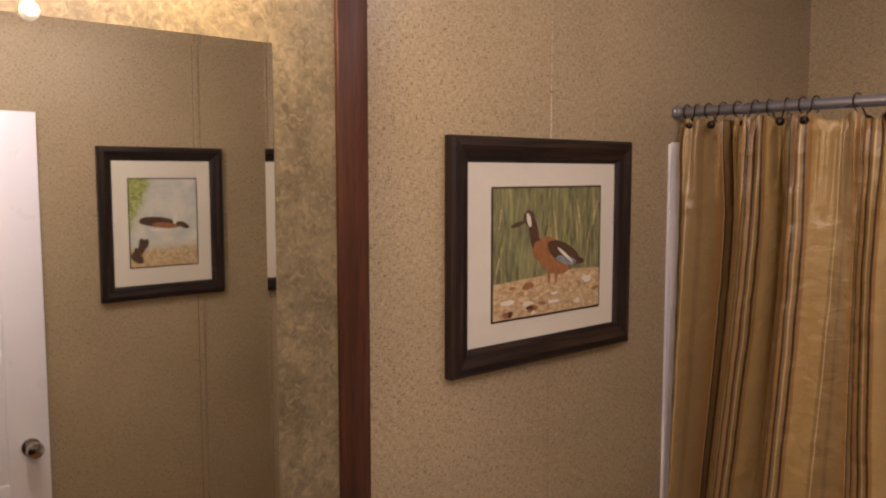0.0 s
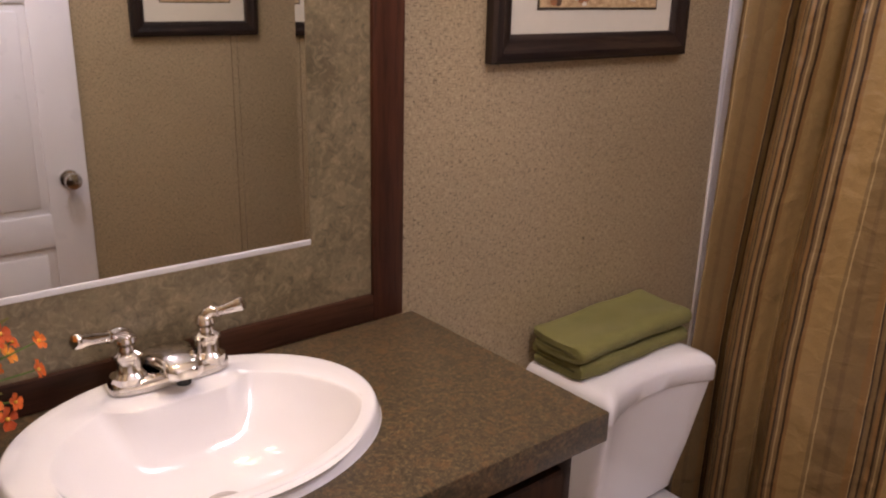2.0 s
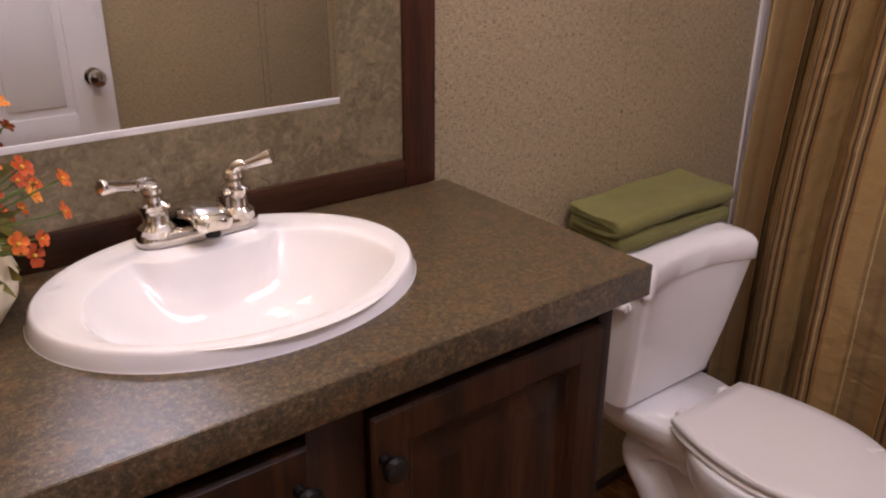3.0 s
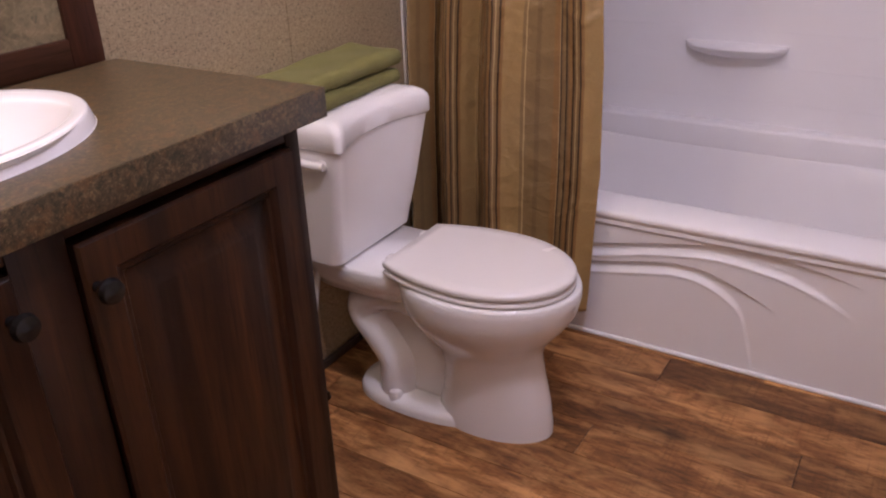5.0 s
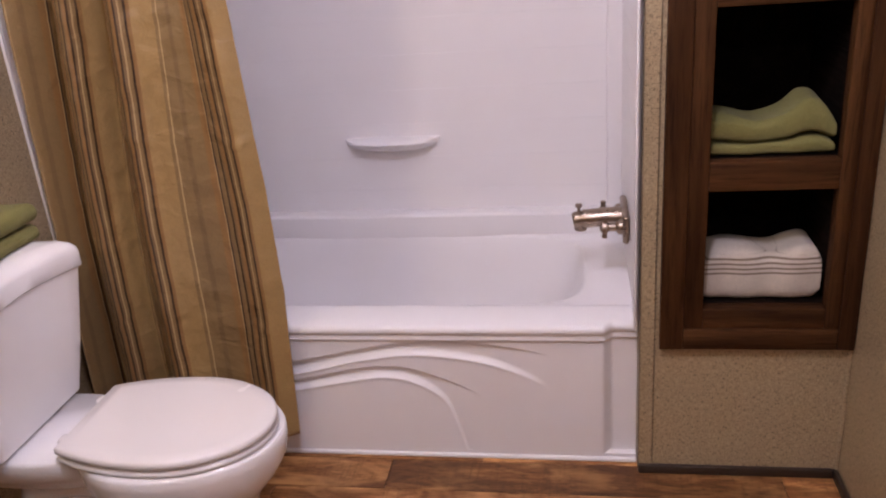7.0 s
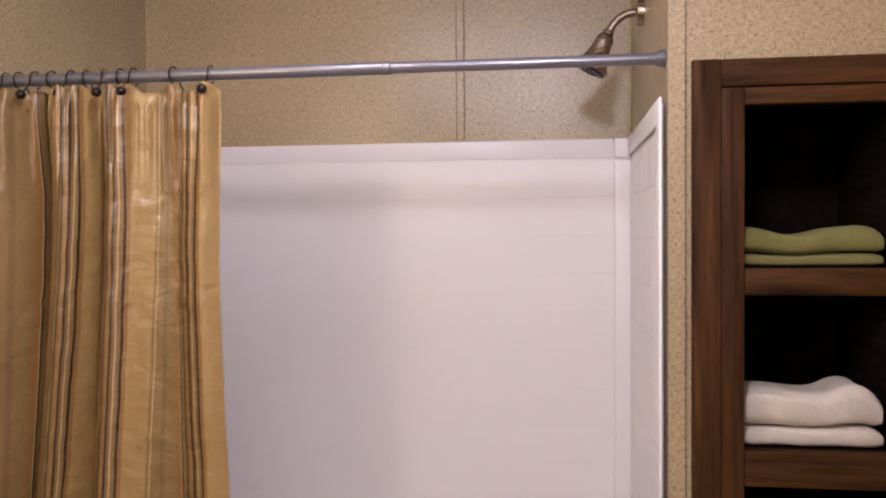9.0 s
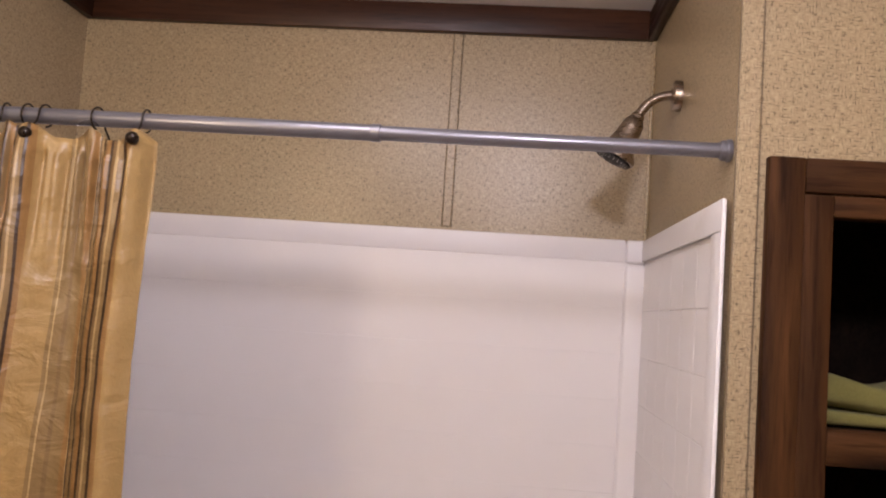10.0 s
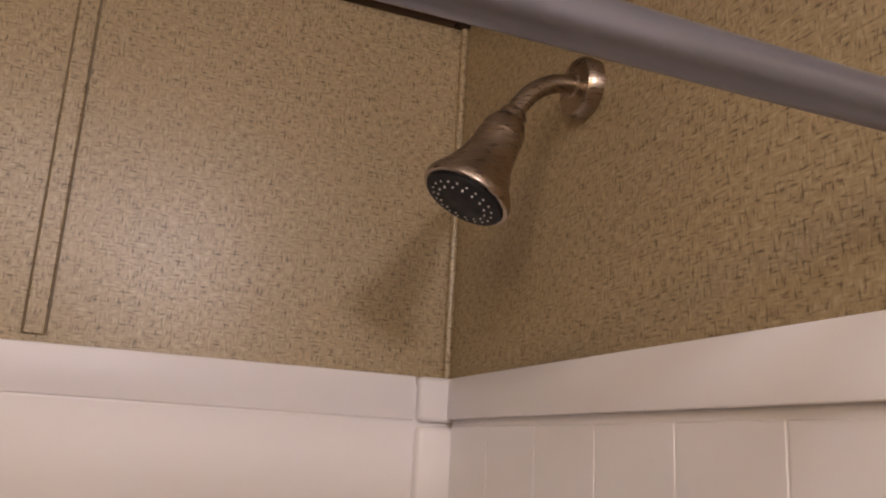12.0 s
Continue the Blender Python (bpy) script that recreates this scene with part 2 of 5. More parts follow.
def curtain_cloth():
    """One repeat of the stripes to each unit of u, metres of drop in v."""
    n = Nodes("striped_gold_satin", 0.42, 0, 0.5)
    uv = n.t.nodes.new("ShaderNodeTexCoord").outputs["UV"]
    sep = n.t.nodes.new("ShaderNodeSeparateXYZ")
    n.put(uv, sep.inputs[0])
    u = n.math("FRACT", sep.outputs[0])
    gold, beige, pale = (0.330, 0.212, 0.082), (0.225, 0.145, 0.060), (0.43, 0.30, 0.145)
    amber, dark, taupe = (0.255, 0.138, 0.047), (0.040, 0.020, 0.011), (0.188, 0.117, 0.050)
    stops = [(0.0, gold), (0.19, amber), (0.225, dark), (0.246, beige), (0.275, pale), (0.290, taupe), (0.318, dark), (0.342, amber), (0.385, taupe), (0.412, dark), (0.434, beige),
             (0.470, taupe), (0.497, dark), (0.518, pale), (0.530, amber), (0.60, beige), (0.72, taupe), (0.76, beige), (0.853, pale), (0.868, beige), (0.91, gold)]
    col = n.ramp(u, stops, True)
    thread = n.noise(1.0, 2, 0.6, n.joined(n.math("MULTIPLY", sep.outputs[0], 480), n.math("MULTIPLY", sep.outputs[1], 90)))
    col = n.mix(1.0, col, n.ramp(thread, [(0.3, 0.84), (0.7, 1.12)]), "MULTIPLY")
    crumple = n.noise(16.0, 4, 0.55, n.scaled((1, 1, 1.5)), 0.8)
    n.bump(n.mix(0.3, crumple, n.voronoi(19.0, n.scaled((1, 1, 1.7)), "F1")), 0.75, 0.009)
    n.set(Roughness=n.ramp(thread, [(0.3, 0.40), (0.7, 0.29)]), Specular_IOR_Level=0.55)
    return n.set(Base_Color=col)


def emitter(name, colour, strength):
    n = Nodes(name, 0.4)
    n.set(Emission_Color=(*colour, 1), Emission_Strength=strength)
    return n.set(Base_Color=(0.9, 0.88, 0.85))


def brushed(name, colour, rough):
    n = Nodes(name, rough, 1.0)
    v = n.noise(1.0, 3, 0.6, n.scaled((60, 60, 400)))
    n.set(Roughness=n.ramp(v, [(0.3, rough * 0.75), (0.7, rough * 1.3)]))
    return n.set(Base_Color=n.ramp(v, [(0.3, tuple(0.85 * c for c in colour)), (0.7, colour)]))


VINYL = wall_vinyl()
PANEL = mottled_panel()
COUNTER = counter_laminate()
CABINET = wood("dark_walnut_cabinet", "z", (0.0080, 0.0026, 0.0013), (0.038, 0.0128, 0.0045), (0.094, 0.034, 0.0110), 0.36, spec=0.38)
CABINET_X = wood("dark_walnut_rail", "x", (0.0080, 0.0026, 0.0013), (0.038, 0.0128, 0.0045), (0.094, 0.034, 0.0110), 0.36, spec=0.38)
TRIM_Z = wood("red_brown_trim_upright", "z", (0.024, 0.0072, 0.0038), (0.064, 0.0200, 0.0088), (0.108, 0.037, 0.016), 0.38)
TRIM_X = wood("red_brown_trim_level", "x", (0.016, 0.0055, 0.003), (0.042, 0.0155, 0.007), (0.072, 0.028, 0.013), 0.40, spec=0.2)
TRIM_Y = wood("red_brown_trim_across", "y", (0.024, 0.008, 0.0045), (0.055, 0.021, 0.010), (0.09, 0.036, 0.018), 0.36)
NICHE_Z = wood("brown_shelf_frame_upright", "z", (0.022, 0.0084, 0.0030), (0.074, 0.0300, 0.0096), (0.130, 0.057, 0.019), 0.6, spec=0.10)
NICHE_Y = wood("brown_shelf_frame_level", "y", (0.022, 0.0084, 0.0030), (0.074, 0.0300, 0.0096), (0.130, 0.057, 0.019), 0.6, spec=0.10)
# near-black wood: the shade inside the bays is put into its colour
BAY_SHADE = wood("bay_shade_lining", "x", (0.0035, 0.0018, 0.0011), (0.0095, 0.0050, 0.0030), (0.018, 0.0095, 0.0052), 0.8, False, spec=0.1)
PLANK = wood("rustic_oak_vinyl", "y", (0.100, 0.036, 0.011), (0.34, 0.148, 0.048), (0.66, 0.345, 0.13), 0.38, True, True, 1.2)
JOINT = plain("dark_joint", (0.02, 0.01, 0.006), 0.8)
SEAM = plain("brown_seam", (0.17, 0.125, 0.072), 0.7)
FRAME = wood("black_brown_frame", "z", (0.009, 0.005, 0.004), (0.020, 0.011, 0.008), (0.060, 0.034, 0.020), 0.4, False, streak=2.0)
FRAME_X = wood("black_brown_frame_level", "x", (0.009, 0.005, 0.004), (0.020, 0.011, 0.008), (0.060, 0.034, 0.020), 0.4, False, streak=2.0)
PORCELAIN = plain("white_porcelain", (0.88, 0.855, 0.855), 0.08, 0, 0.5, 0.01, 3.0, 0.0, 0.3)
SEAT = plain("white_seat_plastic", (0.78, 0.74, 0.72), 0.24, 0, 0.5, 0.01, 3.0, 0.0)
ACRYLIC = plain("white_acrylic", (0.855, 0.83, 0.835), 0.42, 0, 0.5, 0.015, 2.0, 0.02)
CAULK = plain("white_caulk", (0.82, 0.80, 0.80), 0.5)
DOORPAINT = plain("white_door_paint", (0.80, 0.78, 0.79), 0.32, 0, 0.5, 0.02, 5.0, 0.08)
CEILING = plain("white_ceiling", (0.80, 0.79, 0.77), 0.8, 0, 0.3, 0.03, 9.0, 0.4)
CHROME = plain("polished_chrome", (0.72, 0.68, 0.64), 0.07, 1.0, 0.5, 0.02, 6.0, 0.0)
NICKEL = brushed("brushed_nickel", (0.39, 0.31, 0.24), 0.30)
SATIN = brushed("satin_nickel", (0.60, 0.56, 0.52), 0.16)
ROD = plain("satin_grey_paint", (0.200, 0.196, 0.222), 0.30, 0.55, 0.5, 0.02, 1.5, 0.0)
BLACK = plain("black_knob", (0.012, 0.011, 0.011), 0.22)
BRONZE = plain("dark_bronze", (0.022, 0.014, 0.010), 0.3, 0.6)
RUBBER = plain("black_rubber", (0.008, 0.0075, 0.0085), 0.55, 0, 0.25, 0.1, 30, 0.1)
GREEN = towel("olive_green_terry", (0.222, 0.205, 0.068))
WHITE = towel("cream_terry", (0.74, 0.66, 0.56))
STRIPED = towel("cream_terry_with_stripes", (0.74, 0.66, 0.56), True)
CLOTH = curtain_cloth()
MIRROR = Nodes("mirror_silver", 0.015, 1.0).set(Base_Color=(0.86, 0.87, 0.85))
MAT_BOARD = plain("cream_mat_board", (0.66, 0.61, 0.49), 0.85, 0, 0.2, 0.02, 40.0, 0.2)
CREAM = plain("cream_ceramic", (0.66, 0.58, 0.42), 0.3, 0, 0.5, 0.06, 9.0, 0.05)
BASE = plain("dark_base_trim", (0.035, 0.022, 0.014), 0.5)
ALUMINIUM = plain("satin_aluminium", (0.80, 0.79, 0.80), 0.42, 0.25, 0.5, 0.03, 20.0, 0.0)
STEEL = plain("white_braided_hose", (0.62, 0.60, 0.58), 0.4, 0, 0.5, 0.1, 200, 0.4)
CLEAR = Nodes("clear_plastic", 0.3).set(Base_Color=(0.95, 0.93, 0.9), Transmission_Weight=0.35, IOR=1.48)
GLASS_LIT = emitter("lit_frosted_glass", (1.0, 0.80, 0.60), 5.0)
DOME_LIT = emitter("lit_white_dome", (1.0, 0.92, 0.86), 4.0)

# ---- plan ----
NORTH, SOUTH, WEST, EAST = 1.112, -0.740, -0.14, 2.435   # inner faces of the walls
TUB_X, END = 1.70, -0.284                               # front of the tub recess, its end wall
HIGH = 2.345                                            # ceiling
HALL = -1.35


def structure(name, bm, material, label, category="wall"):
    return tagged(part(name, bm, material), label, category, "", "structure")


# ---- walls, floor, ceiling ----
structure("wall_north", box(HALL - 0.1, EAST + 0.1, NORTH, NORTH + 0.1, 0, HIGH), VINYL, "tan woven vinyl wall behind vanity and toilet")
structure("wall_east", box(EAST, EAST + 0.1, END - 0.1, NORTH, 0, HIGH), VINYL, "tan woven vinyl wall behind the bathtub")
structure("wall_south", box(HALL - 0.1, 2.12, SOUTH - 0.1, SOUTH, 0, HIGH), VINYL, "tan woven vinyl wall opposite the mirror")

NICHE_Y0, NICHE_Y1 = -0.672, -0.417
bm = box(TUB_X, TUB_X + 0.012, SOUTH, NICHE_Y0 - 0.01, 0, HIGH)
box(TUB_X, TUB_X + 0.012, NICHE_Y1 + 0.01, END, 0, HIGH, bm=bm)
box(TUB_X, TUB_X + 0.012, NICHE_Y0 - 0.01, NICHE_Y1 + 0.01, 0, 0.40, bm=bm)
box(TUB_X, TUB_X + 0.012, NICHE_Y0 - 0.01, NICHE_Y1 + 0.01, 1.80, HIGH, bm=bm)
structure("wall_shelf", bm, VINYL, "tan woven vinyl wall around the shelf niche")
structure("wall_shower_end", box(TUB_X + 0.012, EAST, END - 0.1, END, 0, HIGH), VINYL, "tan woven vinyl wall carrying the shower head")

DOOR_Y0, DOOR_Y1, DOOR_H = -0.715, 0.125, 1.95
bm = box(WEST - 0.1, WEST, DOOR_Y1, NORTH, 0, HIGH)
box(WEST - 0.1, WEST, SOUTH, DOOR_Y0, 0, HIGH, bm=bm)
box(WEST - 0.1, WEST, DOOR_Y0, DOOR_Y1, DOOR_H, HIGH, bm=bm)
structure("wall_west", bm, VINYL, "tan woven vinyl wall with the doorway")
structure("wall_hall", box(HALL - 0.1, HALL, SOUTH, NORTH, 0, HIGH), VINYL, "tan woven vinyl wall of the hall")
structure("ceiling", box(HALL - 0.1, EAST + 0.1, SOUTH - 0.1, NORTH + 0.1, HIGH, HIGH + 0.08), CEILING, "white textured ceiling", "ceiling")
floor = structure("floor", box(HALL - 0.1, EAST + 0.1, SOUTH - 0.1, NORTH + 0.1, -0.08, -0.003), JOINT, "brown wood-look vinyl plank floor", "floor")

# battens over the panel seams
def batten_y(y, x, z0, z1, w=0.021):
    for e in (y - w / 2 - 0.0012, y + w / 2 + 0.0012):
        structure("trim", box(x - 0.0012, x, e - 0.0009, e + 0.0009, z0, z1), SEAM, "brown joint beside a batten", "trim")
    b = box(x - 0.004, x, y - w / 2, y + w / 2, z0, z1, 0.0015, 1)
    return structure("trim", b, VINYL, "vinyl-wrapped batten over a panel seam", "trim")


def batten_x(x, y0, y1, z0, z1, w=0.021):
    if w > 0.01:
        for e in (x - w / 2 - 0.0012, x + w / 2 + 0.0012):
            structure("trim", box(e - 0.0012, e + 0.0012, y0, y0 + 0.0012, z0, z1), SEAM, "brown joint beside a batten", "trim")
    b = box(x - w / 2, x + w / 2, y0, y1, z0, z1, 0.0015, 1)
    return structure("trim", b, VINYL, "vinyl-wrapped batten over a panel seam", "trim")


batten_y(0.183, EAST, 1.81, 2.275)
batten_y(END - 0.0165, TUB_X, 0.0, HIGH - 0.02, 0.031)
batten_x(1.345, SOUTH, SOUTH + 0.004, 0.02, 2.28)
batten_x(1.262, NORTH - 0.0025, NORTH, 0.02, 2.28, 0.006)
structure("trim", tube([(EAST - 0.004, END + 0.004, 1.80), (EAST - 0.004, END + 0.004, 2.275)], 0.005, 8), VINYL, "tan corner bead above the shower", "trim")
structure("trim", tube([(TUB_X - 0.004, SOUTH + 0.004, 0.022), (TUB_X - 0.004, SOUTH + 0.004, 2.28)], 0.005, 8), VINYL, "tan corner bead beside the shelf niche", "trim")

# dark wood crown under the ceiling
crown = (("x", TUB_X, EAST, NORTH - 0.02, NORTH), ("x", WEST, TUB_X, NORTH - 0.02, NORTH), ("x", WEST, TUB_X, SOUTH, SOUTH + 0.02), ("x", TUB_X + 0.0, EAST, END, END + 0.02))
for axis, x0, x1, y0, y1 in crown:
    structure("trim", box(x0, x1, y0, y1, 2.275, HIGH, 0.003), TRIM_X, "dark wood crown strip under the ceiling", "trim")
for x0, x1, y0, y1 in ((EAST - 0.02, EAST, END + 0.02, NORTH - 0.02), (TUB_X - 0.02, TUB_X, SOUTH + 0.02, END), (WEST, WEST + 0.02, SOUTH + 0.02, NORTH - 0.02)):
    structure("trim", box(x0, x1, y0, y1, 2.275, HIGH, 0.003), TRIM_Y, "dark wood crown strip under the ceiling", "trim")

# base strips
def base_strip(x0, x1, y0, y1):
    structure("baseboard", box(x0, x1, y0, y1, 0, 0.024, 0.004), BASE, "thin dark brown base strip", "baseboard")


base_strip(TUB_X - 0.012, TUB_X, SOUTH + 0.012, END - 0.001)
base_strip(WEST, TUB_X, SOUTH, SOUTH + 0.012)
base_strip(0.76, 1.73, NORTH - 0.012, NORTH)

# vanity wall panel with its wood border
structure("wall_panel", box(WEST, 0.714, NORTH - 0.0116, NORTH, 0.95, 2.275), PANEL, "mottled green and tan panel around the mirror", "wall panel")
structure("trim", box(0.7125, 0.774, NORTH - 0.02, NORTH, 0.914, 2.275, 0.002), TRIM_Z, "red-brown knotty wood strip beside the mirror panel", "trim")
structure("trim", box(WEST, 0.7125, NORTH - 0.02, NORTH, 0.914, 0.962, 0.002), TRIM_X, "red-brown knotty wood strip behind the counter", "trim")

# door casing of the doorway behind the camera
bm = box(WEST - 0.112, WEST + 0.012, DOOR_Y1 - 0.012, DOOR_Y1, 0, DOOR_H)
box(WEST - 0.112, WEST + 0.012, DOOR_Y0, DOOR_Y0 + 0.012, 0, DOOR_H, bm=bm)
box(WEST - 0.112, WEST + 0.012, DOOR_Y0 + 0.012, DOOR_Y1 - 0.012, DOOR_H - 0.012, DOOR_H, bm=bm)
structure("door_frame", bm, DOORPAINT, "white painted frame of the doorway", "door frame")

# ---- open door against the south wall ----
door = thing("door_1", (0.35, -0.71, 0), "open white moulded panel door with round metal knob", "door", "", "structure")
DX0, DX1, DY = -0.066, 0.764, -0.690
bm = box(DX0, DX1, DY - 0.035, DY - 0.008, 0.012, 1.925, 0.002)
# stiles and rails proud of the sunken fields
for x0, x1, z0, z1 in ((DX0, DX0 + 0.13, 0.012, 1.925), (DX1 - 0.13, DX1, 0.012, 1.925), (0.294, 0.404, 0.012, 1.925)):
    box(x0, x1, DY - 0.012, DY, z0, z1, 0.003, bm=bm)
for z0, z1 in ((0.012, 0.20), (0.585, 0.70), (1.38, 1.47), (1.80, 1.925)):
    box(DX0 + 0.1, DX1 - 0.1, DY - 0.012, DY - 0.0005, z0, z1, 0.003, bm=bm)
part("leaf", bm, DOORPAINT, door)
for z0, z1 in ((0.20, 0.585), (0.70, 1.38), (1.47, 1.80)):
    for x0, x1 in ((DX0 + 0.13, 0.294), (0.404, DX1 - 0.13)):
        b = box(x0 + 0.025, x1 - 0.025, DY - 0.012, DY - 0.002, z0 + 0.025, z1 - 0.025, 0.006)
        part("panel", b, DOORPAINT, door)
part("knob", lathe([(0.0, 0.0), (0.030, 0.0), (0.030, 0.006), (0.012, 0.010), (0.012, 0.030), (0.024, 0.036), (0.029, 0.048), (0.026, 0.060), (0.012, 0.066), (0.0, 0.067)], pose(0.703, DY, 0.815, -90, 0, 0)), SATIN, door, "round satin nickel knob")

# ---- mirror ----
mirror = thing("mirror", (0.31, NORTH - 0.006, 1.07), "large frameless mirror above the vanity counter", "mirror")
MX0, MX1, MZ0, MZ1, MY = 0.02, 0.597, 1.078, 1.922, NORTH - 0.012
part("glass", box(MX0 + 0.015, MX1 - 0.015, MY, MY + 0.005, MZ0, MZ1 - 0.015), MIRROR, mirror)
def strip(a, b, c, d):
    m = bmesh.new()
    front = [m.verts.new(p) for p in (a, b, c, d)]
    back = [m.verts.new((p[0], MY + 0.005, p[2])) for p in (a, b, c, d)]
    m.faces.new(front)
    m.faces.new(back[::-1])
    for i in range(4):
        j = (i + 1) % 4
        m.faces.new((front[i], back[i], back[j], front[j]))
    return m
EDGE = 0.00095
part("bevel", strip((MX1 - 0.015, MY, MZ0), (MX1, MY - EDGE, MZ0), (MX1, MY - EDGE, MZ1), (MX1 - 0.015, MY, MZ1 - 0.015)), MIRROR, mirror, angle=1)
part("bevel", strip((MX0, MY - EDGE, MZ0), (MX0 + 0.015, MY, MZ0), (MX0 + 0.015, MY, MZ1 - 0.015), (MX0, MY - EDGE, MZ1)), MIRROR, mirror, angle=1)
part("bevel", strip((MX0 + 0.015, MY, MZ1 - 0.015), (MX1 - 0.015, MY, MZ1 - 0.015), (MX1, MY - EDGE, MZ1), (MX0, MY - EDGE, MZ1)), MIRROR, mirror, angle=1)
profile = ((MY - 0.0011, MZ0 + 0.002), (MY - 0.0022, MZ0 + 0.0016), (MY - 0.0024, MZ0 + 0.0005), (MY - 0.0016, MZ0 - 0.004), (MY + 0.0003, MZ0 - 0.008), (MY + 0.006, MZ0 - 0.008), (MY + 0.006, MZ0 - 0.001), (MY - 0.0011, MZ0 - 0.001))
b = loft([[(x, y, z) for y, z in profile] for x in (MX0, MX1)])
part("channel", b, ALUMINIUM, mirror, "bright metal channel along the bottom edge")
for cx in (0.252,):
    part("clip", lathe([(0, 0), (0.012, 0.0), (0.013, 0.004), (0.009, 0.010), (0.0, 0.012)], pose(cx, MY - 0.001, MZ1 + 0.004, 90, 0, 0), 10), CLEAR, mirror, "clear plastic rosette clip")

# ---- lights ----
light = thing("vanity_light", (0.31, NORTH - 0.02, 2.16), "wall lamp with lit frosted glass shades above mirror", "wall lamp")
part("back_plate", box(0.03, 0.59, NORTH - 0.026, NORTH - 0.006, 2.13, 2.21, 0.006), NICKEL, light)
for bx in VANITY_BULBS:
    part("arm", tube(curve([(bx, NORTH - 0.025, 2.17), (bx, 1.03, 2.175), (bx, 1.0, 2.168)]), 0.008), NICKEL, light)
    part("shade", lathe([(0.022, 2.165), (0.034, 2.155), (0.052, 2.125), (0.050, 2.125), (0.032, 2.15), (0.0, 2.158)], pose(bx, 1.0, 0)), GLASS_LIT, light)
for lx, ly, watts, radius in CEILING_LAMPS:
    light = thing("ceiling_light", (lx, ly, HIGH), "round white dome ceiling lamp, lit", "ceiling lamp", "ceiling lamps")
    part("base", lathe([(0, 2.345), (0.13, 2.345), (0.13, 2.337), (0.12, 2.334), (0, 2.334)], pose(lx, ly, 0)), NICKEL, light)
    part("dome", lathe([(0, 2.333), (0.118, 2.334), (0.105, 2.330), (0.07, 2.327), (0, 2.326)], pose(lx, ly, 0)), DOME_LIT, light)

# ---- vanity ----
vanity = thing("vanity_cabinet", (0.32, 0.88, 0), "dark walnut vanity cabinet with raised-panel doors", "cabinet")
VX0, VX1, VY = -0.115, 0.757, 0.678
part("body", box(VX0, VX1, VY + 0.004, NORTH - 0.021, 0.0, 0.768, 0.001), CABINET, vanity)
part("end_panel", box(VX1 - 0.016, VX1 - 0.0005, VY + 0.0045, NORTH - 0.0215, 0.0, 0.8685, 0.001), CABINET, vanity)
part("end_panel", box(VX0 + 0.0005, VX0 + 0.016, VY + 0.0045, NORTH - 0.0215, 0.0, 0.8685, 0.001), CABINET, vanity)
for x0, x1 in ((VX0, VX0 + 0.032), (VX1 - 0.028, VX1), (0.288, 0.359)):
    part("stile", box(x0, x1, VY - 0.012, VY + 0.004, 0, 0.868, 0.001), CABINET, vanity)
for x0, x1 in ((VX0 + 0.033, 0.2875), (0.3595, VX1 - 0.0285)):
    for z0, z1 in ((0.845, 0.868), (0.0, 0.06)):
        part("rail", box(x0, x1, VY - 0.011, VY + 0.004, z0, z1, 0.001), CABINET_X, vanity)


def raised_panel(x0, x1, z0, z1, y):
    """Nested rings of a raised panel door front, from its rim to its field."""
    rings = []
    for inset, depth in ((0, 0.016), (0, 0.004), (0.004, 0.0), (0.044, 0.0), (0.048, 0.003), (0.052, 0.009), (0.058, 0.009), (0.062, 0.014), (0.069, 0.014), (0.095, 0.004), (0.099, 0.003)):
        rings.append([(x0 + inset, y + depth, z0 + inset), (x1 - inset, y + depth, z0 + inset), (x1 - inset, y + depth, z1 - inset), (x0 + inset, y + depth, z1 - inset)])
    return loft(rings)


for x0, x1, kx, kz in ((0.362, 0.731, 0.376, 0.781), (-0.088, 0.285, 0.270, 0.790)):
    leaf = part("door", raised_panel(x0, x1, 0.055, 0.838, VY - 0.024), CABINET, vanity, angle=25)
    part("knob", lathe([(0, 0), (0.007, 0), (0.006, 0.012), (0.013, 0.016), (0.0165, 0.024), (0.014, 0.031), (0, 0.034)], pose(kx, VY - 0.024, kz, 90, 0, 0), 18), BLACK, leaf, "round black knob")

# ---- countertop with an oval hole ----
SINK, SA, SB = (0.325, 0.9055), 0.240, 0.189
N = 96
def oval(cx, cy, a, b, z, n=N, p=2.0):
    out = []
    for k in range(n):
        t = 2 * math.pi * k / n
        c, s = math.cos(t), math.sin(t)
        out.append((cx + a * math.copysign(abs(c) ** (2 / p), c), cy + b * math.copysign(abs(s) ** (2 / p), s), z))
    return out


def rect_ring(x0, x1, y0, y1, cx, cy, z):
    out = []
    for k in range(N):
        t = 2 * math.pi * k / N
        c, s = math.cos(t), math.sin(t)
        d = min(((x1 - cx) / c if c > 1e-9 else 1e9), ((x0 - cx) / c if c < -1e-9 else 1e9), ((y1 - cy) / s if s > 1e-9 else 1e9), ((y0 - cy) / s if s < -1e-9 else 1e9))
        out.append([cx + d * c, cy + d * s, z])
    for qx, qy in ((x0, y0), (x1, y0), (x1, y1), (x0, y1)):
        k = min(range(N), key=lambda i: (out[i][0] - qx) ** 2 + (out[i][1] - qy) ** 2)
        out[k] = [qx, qy, z]
    return out


